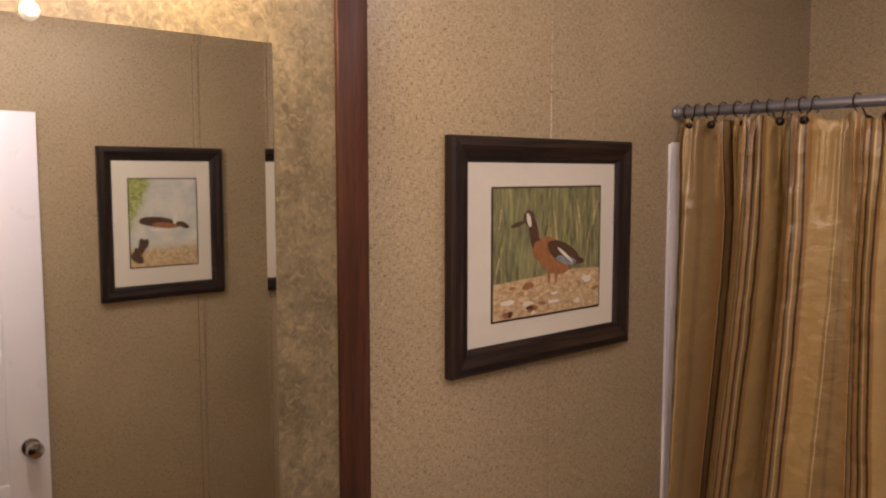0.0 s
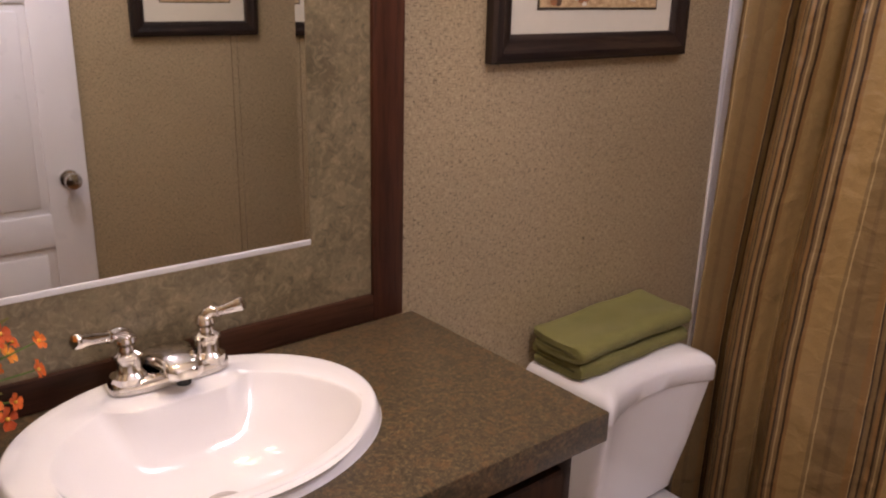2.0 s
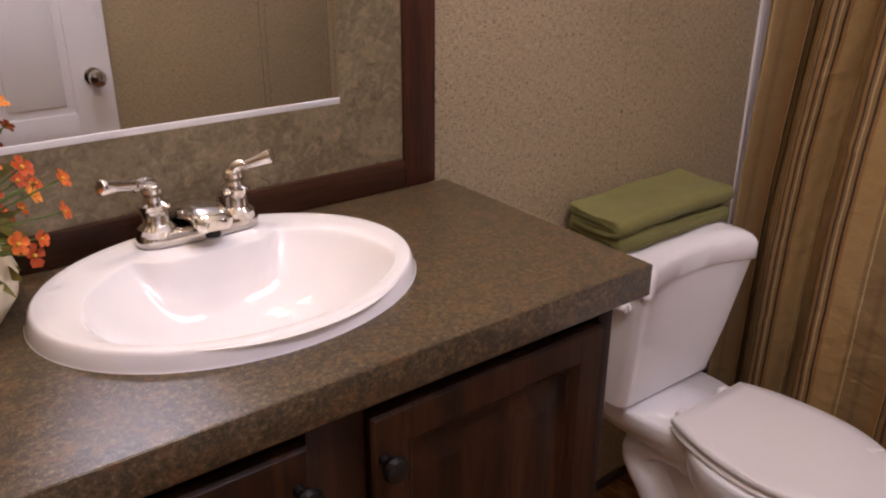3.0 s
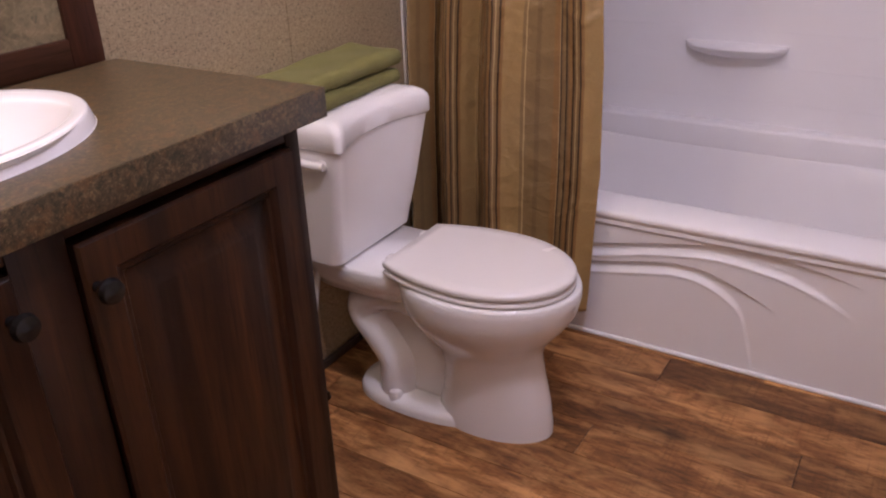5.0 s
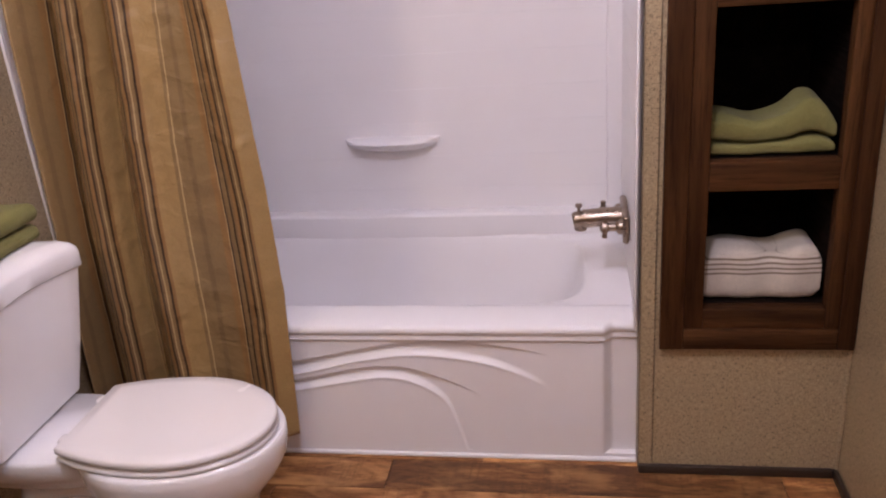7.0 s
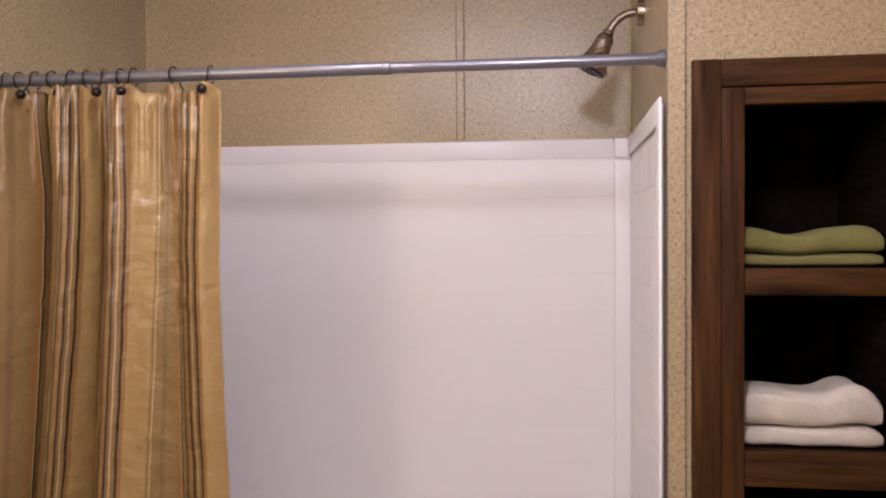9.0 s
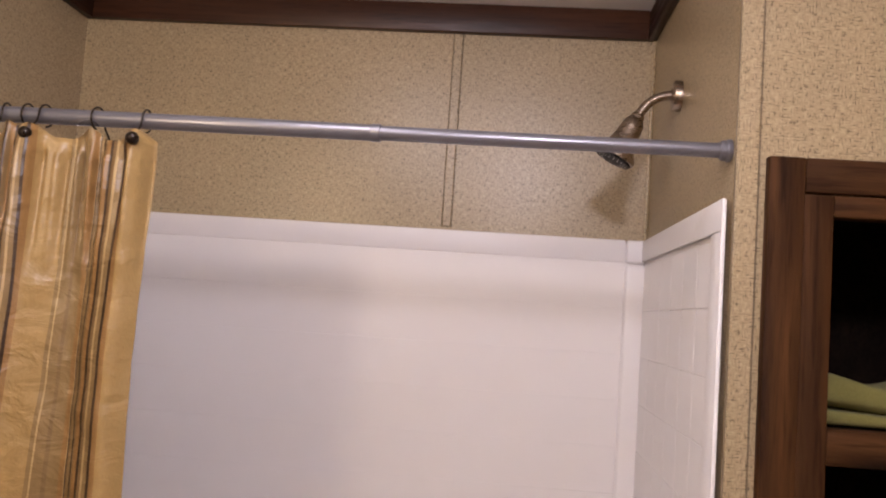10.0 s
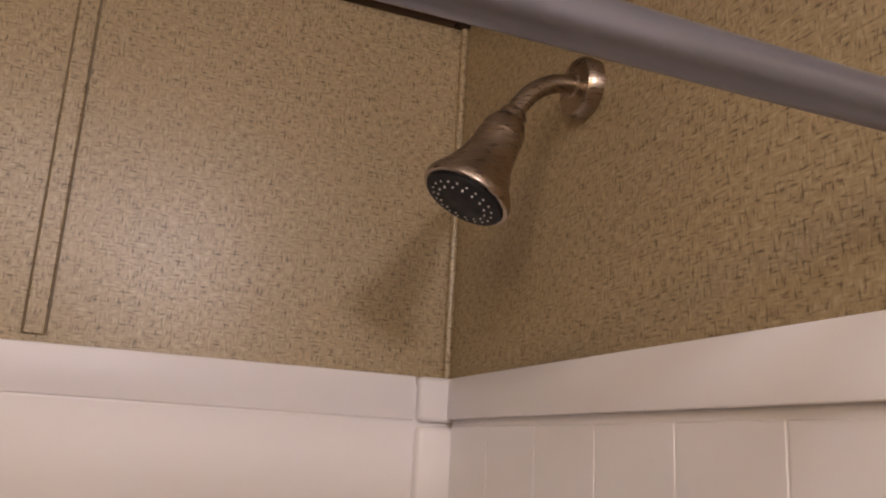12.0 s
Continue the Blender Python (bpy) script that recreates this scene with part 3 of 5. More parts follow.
CX0, CX1, CY0, CY1 = WEST + 0.001, 0.795, 0.638, NORTH - 0.021
counter = thing("countertop", (0.33, 0.86, 0.869), "speckled brown laminate countertop on the vanity", "countertop")
TY, TXE = CY0 + 0.0022, CX1 - 0.0022
rings = [oval(*SINK, SA - 0.02, SB - 0.02, 0.878), oval(*SINK, SA - 0.02, SB - 0.02, 0.914)]
for inset, z in ((0.0, 0.914), (0.0, 0.869), (0.03, 0.869)):
    rings.append(rect_ring(CX0 + inset, TXE - inset, TY + inset, CY1 - inset, *SINK, z))
rings.append(oval(*SINK, SA - 0.02, SB - 0.02, 0.869))
part("top", loft(rings, caps=False), COUNTER, counter, angle=30)
part("front_edge", box(CX0, CX1, CY0, TY - 0.0001, 0.869, 0.9137, 0.0008, 2), COUNTER, counter)
part("side_edge", box(TXE + 0.0001, CX1 - 0.0002, TY, CY1, 0.869, 0.9137, 0.0008, 2), COUNTER, counter)

# ---- sink ----
sink = thing("sink", (SINK[0], SINK[1], 0.914), "white oval drop-in porcelain sink in the counter", "sink")
BC = (0.330, 0.871)
rings = []
for k, (f, z) in enumerate(((1.0, 0.9145), (0.995, 0.9200), (0.978, 0.9310), (0.970, 0.9345), (0.962, 0.9360), (0.953, 0.9366), (0.90, 0.9350), (0.885, 0.9346))):
    rings.append(oval(SINK[0], SINK[1], SA * f, SB * f, z))
edge = oval(BC[0], BC[1], 0.192, 0.157, 0.925)
flat = []
for x, y, z in edge:
    # a level faucet deck cuts the bowl off at the back
    lim = 0.982 + 0.06 * smooth(0.06, 0.15, abs(x - 0.333))
    flat.append((x, min(y, lim), z))
rings.append([(BC[0] + (x - BC[0]) * 1.012, BC[1] + (y - BC[1]) * 1.012, 0.9340) for x, y, z in flat])
rings.append([(x, y, 0.9325) for x, y, z in flat])
for f, z in ((0.985, 0.929), (0.965, 0.922), (0.93, 0.911), (0.87, 0.894), (0.78, 0.874), (0.66, 0.857), (0.50, 0.844), (0.32, 0.836), (0.12, 0.833)):
    # the straight back wall rounds out towards the drain
    blend = smooth(1.0, 0.75, f)
    rings.append([(BC[0] + (x - BC[0]) * f, BC[1] + ((y - BC[1]) * (1 - blend) + (ye - BC[1]) * 0.80 * blend) * f, z) for (x, y, _), (_, ye, _) in zip(flat, edge)])
part("bowl", loft(rings, caps=False), PORCELAIN, sink, angle=75)
part("drain", lathe([(0, 0.829), (0.024, 0.829), (0.026, 0.837), (0.020, 0.839), (0.0, 0.837)], pose(BC[0], BC[1] - 0.008, 0)), CHROME, sink, "chrome drain")
part("caulk_line", loft([oval(*SINK, SA + 0.0008, SB + 0.0008, 0.9142), oval(*SINK, SA + 0.0002, SB + 0.0002, 0.9152), oval(*SINK, SA - 0.004, SB - 0.004, 0.9150)], caps=False), CAULK, sink)

# ---- faucet ----
FX, FY, FZ = 0.338, 1.046, 0.9375
faucet = thing("faucet", (FX, FY, FZ), "polished chrome two-handle faucet on the sink", "faucet")
base = []
for f, z in ((1.0, 0.0), (1.0, 0.010), (0.95, 0.016), (0.80, 0.019)):
    base.append([(x, y, FZ + z) for x, y, _ in oval(FX, FY, 0.084 * f, 0.027 * f, 0, 40, 3.0)])
part("base_plate", loft(base), CHROME, faucet)
for s in (-1, 1):
    hx = FX + s * 0.056
    part("valve", lathe([(0.025, 0.012), (0.025, 0.022), (0.020, 0.027), (0.0175, 0.030), (0.0175, 0.046), (0.021, 0.049), (0.021, 0.054), (0.013, 0.058), (0.011, 0.064), (0.015, 0.070), (0.013, 0.078), (0.008, 0.083), (0, 0.084)], pose(hx, FY, FZ)), CHROME, faucet)
    tip = Vector((0.210, 1.013, 1.036)) if s < 0 else Vector((0.436, 1.008, 1.038))
    a = Vector((hx, FY, FZ + 0.068))
    elbow = Vector((hx + s * 0.001, FY - 0.002, FZ + 0.080))
    reach = tip - elbow
    pts = curve([a, elbow, elbow + reach * 0.14 + Vector((0, 0, 0.003)), elbow + reach * 0.30], 4)
    radii = [0.0105 - 0.003 * smooth(0, 12, k) for k in range(len(pts))]
    pts += [elbow + reach * f for f in (0.305, 0.34, 0.35, 0.55, 0.75, 0.92, 0.975, 1.0)]
    radii += [0.0092, 0.0092, 0.0072, 0.0078, 0.0088, 0.0100, 0.0098, 0.0080]
    part("handle", tube(pts, radii, 18), CHROME, faucet, "lever handle")
rings = []
for k in range(15):
    t = k / 14
    y = FY + 0.020 - 0.088 * t
    z = FZ + 0.029 + 0.007 * math.sin(math.pi * min(1, t * 1.02)) + 0.002 * t
    end = 1.0 if t < 0.9 else math.sqrt(max(0.35, 1 - ((t - 0.9) / 0.12) ** 2))
    w, h = (0.037 - 0.012 * smooth(0.0, 0.7, t)) * end, (0.015 - 0.003 * t) * end
    ring = []
    for i in range(24):
        a = 2 * math.pi * i / 24
        c, s = math.cos(a), math.sin(a)
        ring.append((FX + w * math.copysign(abs(c) ** 0.7, c), y, z + h * math.copysign(abs(s) ** 0.7, s)))
    rings.append(ring)
part("spout", loft(rings), CHROME, faucet)
part("spout_mouth", lathe([(0.0, 0.0), (0.010, 0.0), (0.011, 0.012), (0, 0.013)], pose(FX, FY - 0.050, FZ + 0.011)), RUBBER, faucet)

# ---- toilet ----
TX, UP = 1.281, 1.047
toilet = thing("toilet", (TX, 0.75, 0), "white porcelain toilet with closed lid", "toilet")


def egg(yf, yb, hw, z, n=48, p=2.2, x=TX):
    """A ring that is round at the front and squarer at the back."""
    cy = yf + (yb - yf) * 0.56
    out = []
    for k in range(n):
        t = 2 * math.pi * k / n
        c, s = math.cos(t), math.sin(t)
        e = 2 / (p if s > 0 else 2.0)
        out.append((x + hw * math.copysign(abs(c) ** e, c), cy + (yb - cy if s > 0 else cy - yf) * math.copysign(abs(s) ** e, s), z * UP))
    return out


def lid_ring(grow, z, n=30):
    """The outline of a toilet lid: round in front, narrowing to a straight back edge."""
    yf, yc, yb, hw = 0.434 - grow, 0.635, 0.832 + grow, 0.153 + grow
    half = []
    for k in range(n + 1):
        t = k / n
        y = yf + (yb - yf) * (0.5 - 0.5 * math.cos(math.pi * t)) if t < 0.5 else yf + (yb - yf) * t
        w = math.sqrt(max(0.0, 1 - ((yc - y) / (yc - yf)) ** 2)) if y < yc else math.sqrt(max(0.0, 1 - ((y - yc) / 0.285) ** 2))
        half.append((hw * w, y))
    cx = TX - 0.008
    return [(cx + w, y, z * UP) for w, y in half[1:]] + [(cx - w, y, z * UP) for w, y in half[:0:-1]] + [(cx, yf, z * UP)]


shape = ((0.0, 0.474, 0.76, 0.088), (0.02, 0.474, 0.76, 0.088), (0.08, 0.482, 0.745, 0.086), (0.14, 0.496, 0.74, 0.086), (0.19, 0.506, 0.75, 0.092), (0.215, 0.500, 0.77, 0.107),
         (0.245, 0.478, 0.80, 0.130), (0.28, 0.448, 0.82, 0.152), (0.31, 0.431, 0.83, 0.165), (0.34, 0.424, 0.835, 0.168), (0.358, 0.424, 0.835, 0.169), (0.366, 0.428, 0.832, 0.165))
part("bowl", loft([egg(f, b, w, z) for z, f, b, w in shape]), PORCELAIN, toilet, angle=80)
b = loft([egg(0.58, 0.985, 0.100, 0.0, p=2.6), egg(0.58, 0.985, 0.100, 0.014, p=2.6), egg(0.585, 0.978, 0.094, 0.026, p=2.6), egg(0.62, 0.95, 0.070, 0.032, p=2.6)])
part("foot", b, PORCELAIN, toilet, angle=80)
path = curve([(TX, 0.72, 0.28), (TX, 0.85, 0.295), (TX, 0.930, 0.270), (TX, 0.948, 0.225), (TX, 0.905, 0.170), (TX, 0.868, 0.115), (TX, 0.866, 0.06), (TX, 0.866, 0.02)], 6)
b = tube(path, [0.055] * len(path), 24)
bmesh.ops.transform(b, matrix=Matrix.Translation((TX, 0, 0)) @ Matrix.Diagonal((1.55, 1, 1, 1)) @ Matrix.Translation((-TX, 0, 0)), verts=b.verts)
part("trapway", b, PORCELAIN, toilet, angle=80)
part("web", box(TX - 0.038, TX + 0.038, 0.68, 0.93, 0.02, 0.28, 0.025, 4), PORCELAIN, toilet, angle=80)
deck = [[(x, y, z * UP) for x, y, _ in egg(0.70, 1.075, w, 0, p=4)] for z, w in ((0.29, 0.100), (0.32, 0.118), (0.355, 0.128), (0.366, 0.122))]
part("deck", loft(deck), PORCELAIN, toilet, angle=80)
for z0, z1, name in ((0.3675, 0.381, "seat_ring"), (0.3835, 0.4005, "lid")):
    part(name, loft([lid_ring(-0.003, z0), lid_ring(0.0, z0 + 0.003), lid_ring(0.0, z1 - 0.006), lid_ring(-0.005, z1 - 0.001), lid_ring(-0.03, z1)]), SEAT, toilet, angle=60)
for s in (-1, 1):
    part("hinge", box(TX + s * 0.070 - 0.013, TX + s * 0.070 + 0.013, 0.832, 0.852, 0.384, 0.408, 0.007, 3), SEAT, toilet)
    part("bolt_cap", lathe([(0.017, 0.0), (0.017, 0.014), (0.014, 0.022), (0.006, 0.026), (0, 0.026)], pose(TX + s * 0.078, 0.850, 0.024), 18), PORCELAIN, toilet)


def tank_ring(hw, yf, z, dip=0.0, chamfer=0.045, yb=1.094, inset=0.0, TX=TX - 0.003):
    z *= 1.022
    rx, ry = chamfer * 0.8, chamfer
    arc = [(rx * (1 - math.cos(q)), ry * (1 - math.sin(q))) for q in [math.pi / 2 * k / 7 for k in range(8)]]
    pts = [(TX - hw + inset, yb - inset, z)] + [(TX - hw + inset + ax, yf + inset + ay, z) for ax, ay in arc]
    for k in range(1, 12):
        u = -1 + 2 * k / 12
        pts.append((TX + u * (hw - rx - inset), yf + inset + dip * (1 - u * u), z))
    pts += [(TX + hw - inset - ax, yf + inset + ay, z) for ax, ay in arc[::-1]] + [(TX + hw - inset, yb - inset, z)]
    return pts


rings = [tank_ring(w, f, z, 0.036 * smooth(0.37, 0.66, z), c, inset=i) for z, w, f, c, i in ((0.376, 0.136, 0.942, 0.030, 0.012), (0.384, 0.148, 0.930, 0.028, 0), (0.50, 0.161, 0.908, 0.020, 0), (0.661, 0.173, 0.880, 0.015, 0))]
part("tank", loft(rings), PORCELAIN, toilet, angle=50)
rings = [tank_ring(w - 0.006, f, z + 0.010, d, 0.017, 1.1, i, TX - 0.004) for z, w, f, d, i in ((0.645, 0.181, 0.876, 0.038, 0.002), (0.649, 0.183, 0.873, 0.038, 0), (0.680, 0.183, 0.873, 0.039, 0), (0.689, 0.182, 0.874, 0.040, 0.002), (0.697, 0.181, 0.878, 0.042, 0.006), (0.703, 0.178, 0.886, 0.044, 0.012), (0.705, 0.172, 0.898, 0.044, 0.02))]
part("tank_lid", loft(rings), PORCELAIN, toilet, angle=50)
b = lathe([(0.012, 0), (0.012, 0.014), (0.0, 0.015)], pose(TX - 0.166, 0.925, 0.640, 0, -90, 0), 14)
merge(b, tube(curve([(TX - 0.180, 0.918, 0.640), (TX - 0.188, 0.950, 0.642), (TX - 0.188, 1.005, 0.646)], 5), [0.0095] * 10 + [0.006], 12))
part("flush_lever", b, SEAT, toilet)
hose = thing("supply_line", (1.14, 1.035, 0), "white toilet supply hose with chrome valve", "water line")
part("hose", tube(curve([(1.140, 1.035, 0.02), (1.142, 1.036, 0.16), (1.165, 1.03, 0.30), (1.185, 1.02, 0.40)]), 0.007, 10), STEEL, hose)
part("escutcheon", lathe([(0.026, 0.0), (0.024, 0.006), (0.010, 0.012), (0, 0.012)], pose(1.14, 1.035, 0.0)), BRONZE, hose)
part("valve", lathe([(0.011, 0.14), (0.012, 0.15), (0.012, 0.185), (0.009, 0.19), (0, 0.19)], pose(1.142, 1.036, 0)), CHROME, hose)


# ---- folded towels ----
def wave_fold(y0, y1, z0, z1, layers, seed):
    """The closed outline, in y and z, of a cloth folded over on itself."""
    rng = random.Random(seed)
    th = (z1 - z0) / layers
    pts = []
    for i in range(layers):
        za = z0 + th * i
        r = th * 0.46
        w = rng.uniform(-0.006, 0.006)
        top = za + th
        if layers == 2:
            za, top = (z0, z0 + 0.36 * (z1 - z0)) if i == 0 else (z0 + 0.36 * (z1 - z0), z1)
        pts.append((y0 + w, y1 + rng.uniform(-0.005, 0.004), za + 0.0008, top - 0.0008, r))
    return pts


def folded_towel(name, x0, x1, y0, y1, z0, z1, layers, material, label, seed=1, wavy=0.004, group="", along="x", lump=(0.0,) * 7):
    rng = random.Random(seed)
    towel_ob = thing(name, ((x0 + x1) / 2, (y0 + y1) / 2, z0), label, "towel", group)
    for i, (a, b, za, zb, r) in enumerate(wave_fold(y0, y1, z0, z1, layers, seed)):
        rings = []
        steps = 26
        ph, ph2 = rng.uniform(0, 6), rng.uniform(0, 6)
        rise = curve([(a0, h0, 0) for a0, h0 in zip((0.0, 0.12, 0.25, 0.38, 0.6, 0.8, 1.0), lump)], 8)
        for k in range(steps + 1):
            u = k / steps
            x = x0 + (x1 - x0) * u
            ends = 1 - 0.25 * (1 - smooth(0, 0.05, u) * smooth(0, 0.05, 1 - u))
            ring = []
            for q in range(36):
                t = 2 * math.pi * q / 36
                c, s = math.cos(t), math.sin(t)
                yy = (a + b) / 2 + (b - a) / 2 * math.copysign(abs(c) ** 0.35, c) * (0.98 + 0.02 * ends)
                zz = (za + zb) / 2 + (zb - za) / 2 * math.copysign(abs(s) ** 0.55, s) * ends
                up = (zz - z0) / (z1 - z0)
                zz += up * wavy * (math.sin(3.1 * u * math.pi + ph) + 0.6 * math.sin(7 * c + ph2 + 4 * u))
                zz += up * float(np.interp(u, [p.x for p in rise], [p.y for p in rise])) * (1 - 0.35 * c * c)
                yy += wavy * 0.6 * math.sin(5 * u * math.pi + ph2)
                zz = max(zz, z0)
                ring.append((x, yy, zz))
            rings.append(ring)
        bm = loft(rings)
        if along == "y":
            cx, cy = (x0 + x1) / 2, (y0 + y1) / 2
            bmesh.ops.transform(bm, matrix=Matrix.Translation((cx, cy, 0)) @ pose(0, 0, 0, 0, 0, 90) @ Matrix.Translation((-cx, -cy, 0)), verts=bm.verts)
        part("fold", bm, material, towel_ob, angle=60)
    return towel_ob


def folded_layer(x0, x1, y0, y1, z0, z1, ply, seed):
    """A cloth folded once: two plies that turn over at the front edge, run along x."""
    rng = random.Random(seed)
    h = z1 - z0
    prof = []
    r1, r2 = h / 2, h / 2 - ply
    zc = z0 + h / 2
    for k in range(9):
        prof.append((y1 + (y0 + r1 - y1) * k / 8, z1 - 0.004 * math.sin(math.pi * k / 8)))
    for k in range(1, 12):
        a = math.pi / 2 + math.pi * k / 12
        prof.append((y0 + r1 + r1 * math.cos(a), zc + r1 * math.sin(a)))
    for k in range(9):
        prof.append((y0 + r1 + (y1 - 0.006 - y0 - r1) * k / 8, z0))
    for k in range(9):
        prof.append((y1 - 0.006 + (y0 + r1 - y1 + 0.006) * k / 8, z0 + ply))
    for k in range(1, 8):
        a = -math.pi / 2 - math.pi * k / 8
        prof.append((y0 + r1 + r2 * math.cos(a), zc + r2 * math.sin(a)))
    for k in range(9):
        prof.append((y0 + r1 + (y1 - y0 - r1) * k / 8, z1 - ply))
    ph, ph2 = rng.uniform(0, 6), rng.uniform(0, 6)
    rings = []
    for k in range(41):
        u = k / 40
        sink = 0.0025 * (1 - smooth(0, 0.04, u) * smooth(0, 0.04, 1 - u))
        ring = []
        for y, z in prof:
            up = (z - z0) / h
            ring.append((x0 + (x1 - x0) * u + 0.004 * math.sin(9 * y / 0.1 + ph), y + 0.003 * math.sin(6 * u + ph2) + 0.0015 * math.sin(17 * u + ph), z + up * (0.003 * math.sin(4.2 * u + ph) + 0.0015 * math.sin(13 * u + 30 * y)) - up * sink))
        rings.append(ring)
    bm = loft(rings)
    ends = [f for f in bm.faces if len(f.verts) > 10]
    bmesh.ops.bevel(bm, geom=list({e for f in ends for e in f.edges}), offset=0.0045, segments=3, profile=0.5, affect="EDGES")
    return bm


stack = thing("hand_towel", (1.28, 1.02, 0.730), "olive green towel folded on the toilet tank", "towel")
part("fold", folded_layer(1.108, 1.452, 0.952, 1.090, 0.7302, 0.7660, 0.0150, 3), GREEN, stack, angle=60)
part("fold", folded_layer(1.100, 1.456, 0.954, 1.094, 0.7668, 0.8070, 0.0165, 5), GREEN, stack, angle=60)

# ---- bathtub ----
tub = thing("bathtub", (2.07, 0.4, 0), "white acrylic bathtub with embossed curved apron", "bathtub")
RIM, FACE = 0.382, 1.737


def line(points):
    """Height along y of a smooth line through a few points, right end first."""
    pts = curve([(y, z, 0) for y, z in points], 10)
    ys, hs = [p.x for p in pts], [p.y for p in pts]
    return lambda y: float(np.interp(y, ys, hs)) + 0.013


BANDS = ((line([(-0.089, 0.278), (0.006, 0.299), (0.117, 0.314), (0.261, 0.314), (0.413, 0.289), (0.574, 0.256), (1.1, 0.16)]),
          line([(-0.10, 0.155), (-0.065, 0.201), (0.019, 0.245), (0.117, 0.274), (0.262, 0.287), (0.414, 0.266), (0.577, 0.228), (1.1, 0.13)]), -0.08),
         (line([(0.045, 0.127), (0.118, 0.181), (0.264, 0.239), (0.339, 0.246), (0.417, 0.236), (0.579, 0.202), (1.1, 0.10)]),
          line([(0.135, 0.0), (0.162, 0.099), (0.191, 0.164), (0.265, 0.211), (0.340, 0.223), (0.418, 0.212), (0.581, 0.180), (1.1, 0.08)]), 0.095))


def apron_depth(y, z):
    d = 0.0
    for upper, lower, end in BANDS:
        top, low = upper(y), min(lower(y), upper(y) - 0.012)
        fade = smooth(end - 0.01, end + 0.14, y)
        d += fade * 0.010 * smooth(low - 0.006, low + 0.012, z) * (1 - smooth(top - 0.001, top + 0.003, z))
        d -= fade * fade * 0.0022 * math.exp(-((z - low + 0.006) / 0.0040) ** 2)
    return d


JOG = -0.205
bm = bmesh.new()
ys = [END + 0.001 + (NORTH - 0.003 - END) * k / 420 for k in range(421)]
zs = [0.012 + (0.334 - 0.012) * k / 140 for k in range(141)]
grid = []
for y in ys:
    step = 0.022 * (1 - smooth(JOG - 0.022, JOG + 0.004, y))
    row = []
    for z in zs:
        x = FACE + step + apron_depth(y, z)
        row.append(bm.verts.new((x, y, z)))
    # rim profile over the apron
    for dx, z in ((-0.005, 0.337), (-0.007, 0.343), (-0.004, 0.348), (-0.004, 0.353), (-0.009, 0.357), (-0.011, 0.366), (-0.008, 0.373), (0.002, 0.379), (0.03, RIM), (0.090, RIM), (0.106, 0.379), (0.114, 0.370)):
        row.append(bm.verts.new((FACE + step * (1 - smooth(0.0, 0.03, dx)) + dx, y, z)))
    grid.append(row)
for a, b in zip(grid, grid[1:]):
    for i in range(len(a) - 1):
        bm.faces.new((a[i], b[i], b[i + 1], a[i + 1]))
part("apron", bm, ACRYLIC, tub, angle=50)
# basin: a rounded trough between the rim and the back ledge
x0, x1, y0, y1 = FACE + 0.1135, 2.352, END + 0.115, NORTH - 0.13
cx, cy = (x0 + x1) / 2, (y0 + y1) / 2
rings = []
def superring(hx, hy, z, p, dy=0.0):
    return [(px, py + dy, z) for px, py, _ in oval(cx, cy, hx, hy, z, 96, p)]
A, B = (x1 - x0) / 2, (y1 - y0) / 2
rings.append([(min(max(cx + (px - cx) * 1.25, FACE + 0.1135), 2.40), min(max(cy + (py - cy) * 1.25, END + 0.003), NORTH - 0.004), 0.370) for px, py, _ in oval(cx, cy, A, B, 0, 96, 9)])
for f, z, p in ((1.0, 0.370, 5), (0.985, 0.362, 4.5), (0.95, 0.30, 4), (0.90, 0.20, 3.6), (0.84, 0.10, 3.4), (0.74, 0.065, 3.2), (0.3, 0.058, 2.5), (0.05, 0.056, 2.5)):
    rings.append(superring(A * f, B * (f if f > 0.9 else f - 0.03), z, p))
part("basin", loft(rings, caps=False), ACRYLIC, tub, angle=70)
b = box(2.348, 2.412, END + 0.03, NORTH - 0.003, 0.360, 0.440, 0.010, 3)
part("ledge", b, ACRYLIC, tub, angle=50)
part("floor_caulk", tube([(FACE - 0.001, END + 0.002, 0.004), (FACE - 0.001, NORTH - 0.01, 0.004)], 0.007, 8), CAULK, tub)
part("toe", box(FACE + 0.001, FACE + 0.02, END + 0.002, NORTH - 0.003, 0.0, 0.02), ACRYLIC, tub)

# ---- tub surround ----
sur = thing("tub_surround", (2.07, 0.4, 0.41), "white moulded acrylic tub surround with tile lines", "tub surround")
TOP, SX, SY = 1.800, 2.409, END + 0.010


part("back_panel", box(SX + 0.0006, EAST - 0.001, END + 0.002, NORTH - 0.002, 0.40, 1.79, 0.001), ACRYLIC, sur)
part("top_border", box(SX - 0.002, EAST - 0.0015, END + 0.052, NORTH - 0.0025, 1.7488, TOP, 0.002), ACRYLIC, sur)
for k in range(13):
    zb = 1.7475 - 0.1035 * k
    part("tile", box(SX, SX + 0.0035, END + 0.0525, NORTH - 0.004, zb - 0.1030, zb - 0.0005, 0.0005, 1), ACRYLIC, sur)
bm = box(SX - 0.010, EAST - 0.001, END + 0.002, END + 0.050, 0.40, 1.744, 0.008, 3)
box(SX - 0.010, EAST - 0.001, END + 0.002, END + 0.050, 1.7475, TOP, 0.006, 3, bm=bm)
part("corner_post", bm, ACRYLIC, sur)
bm = box(TUB_X + 0.040, SX - 0.008, END + 0.001, END + 0.006, 0.36, 1.79, 0.001)
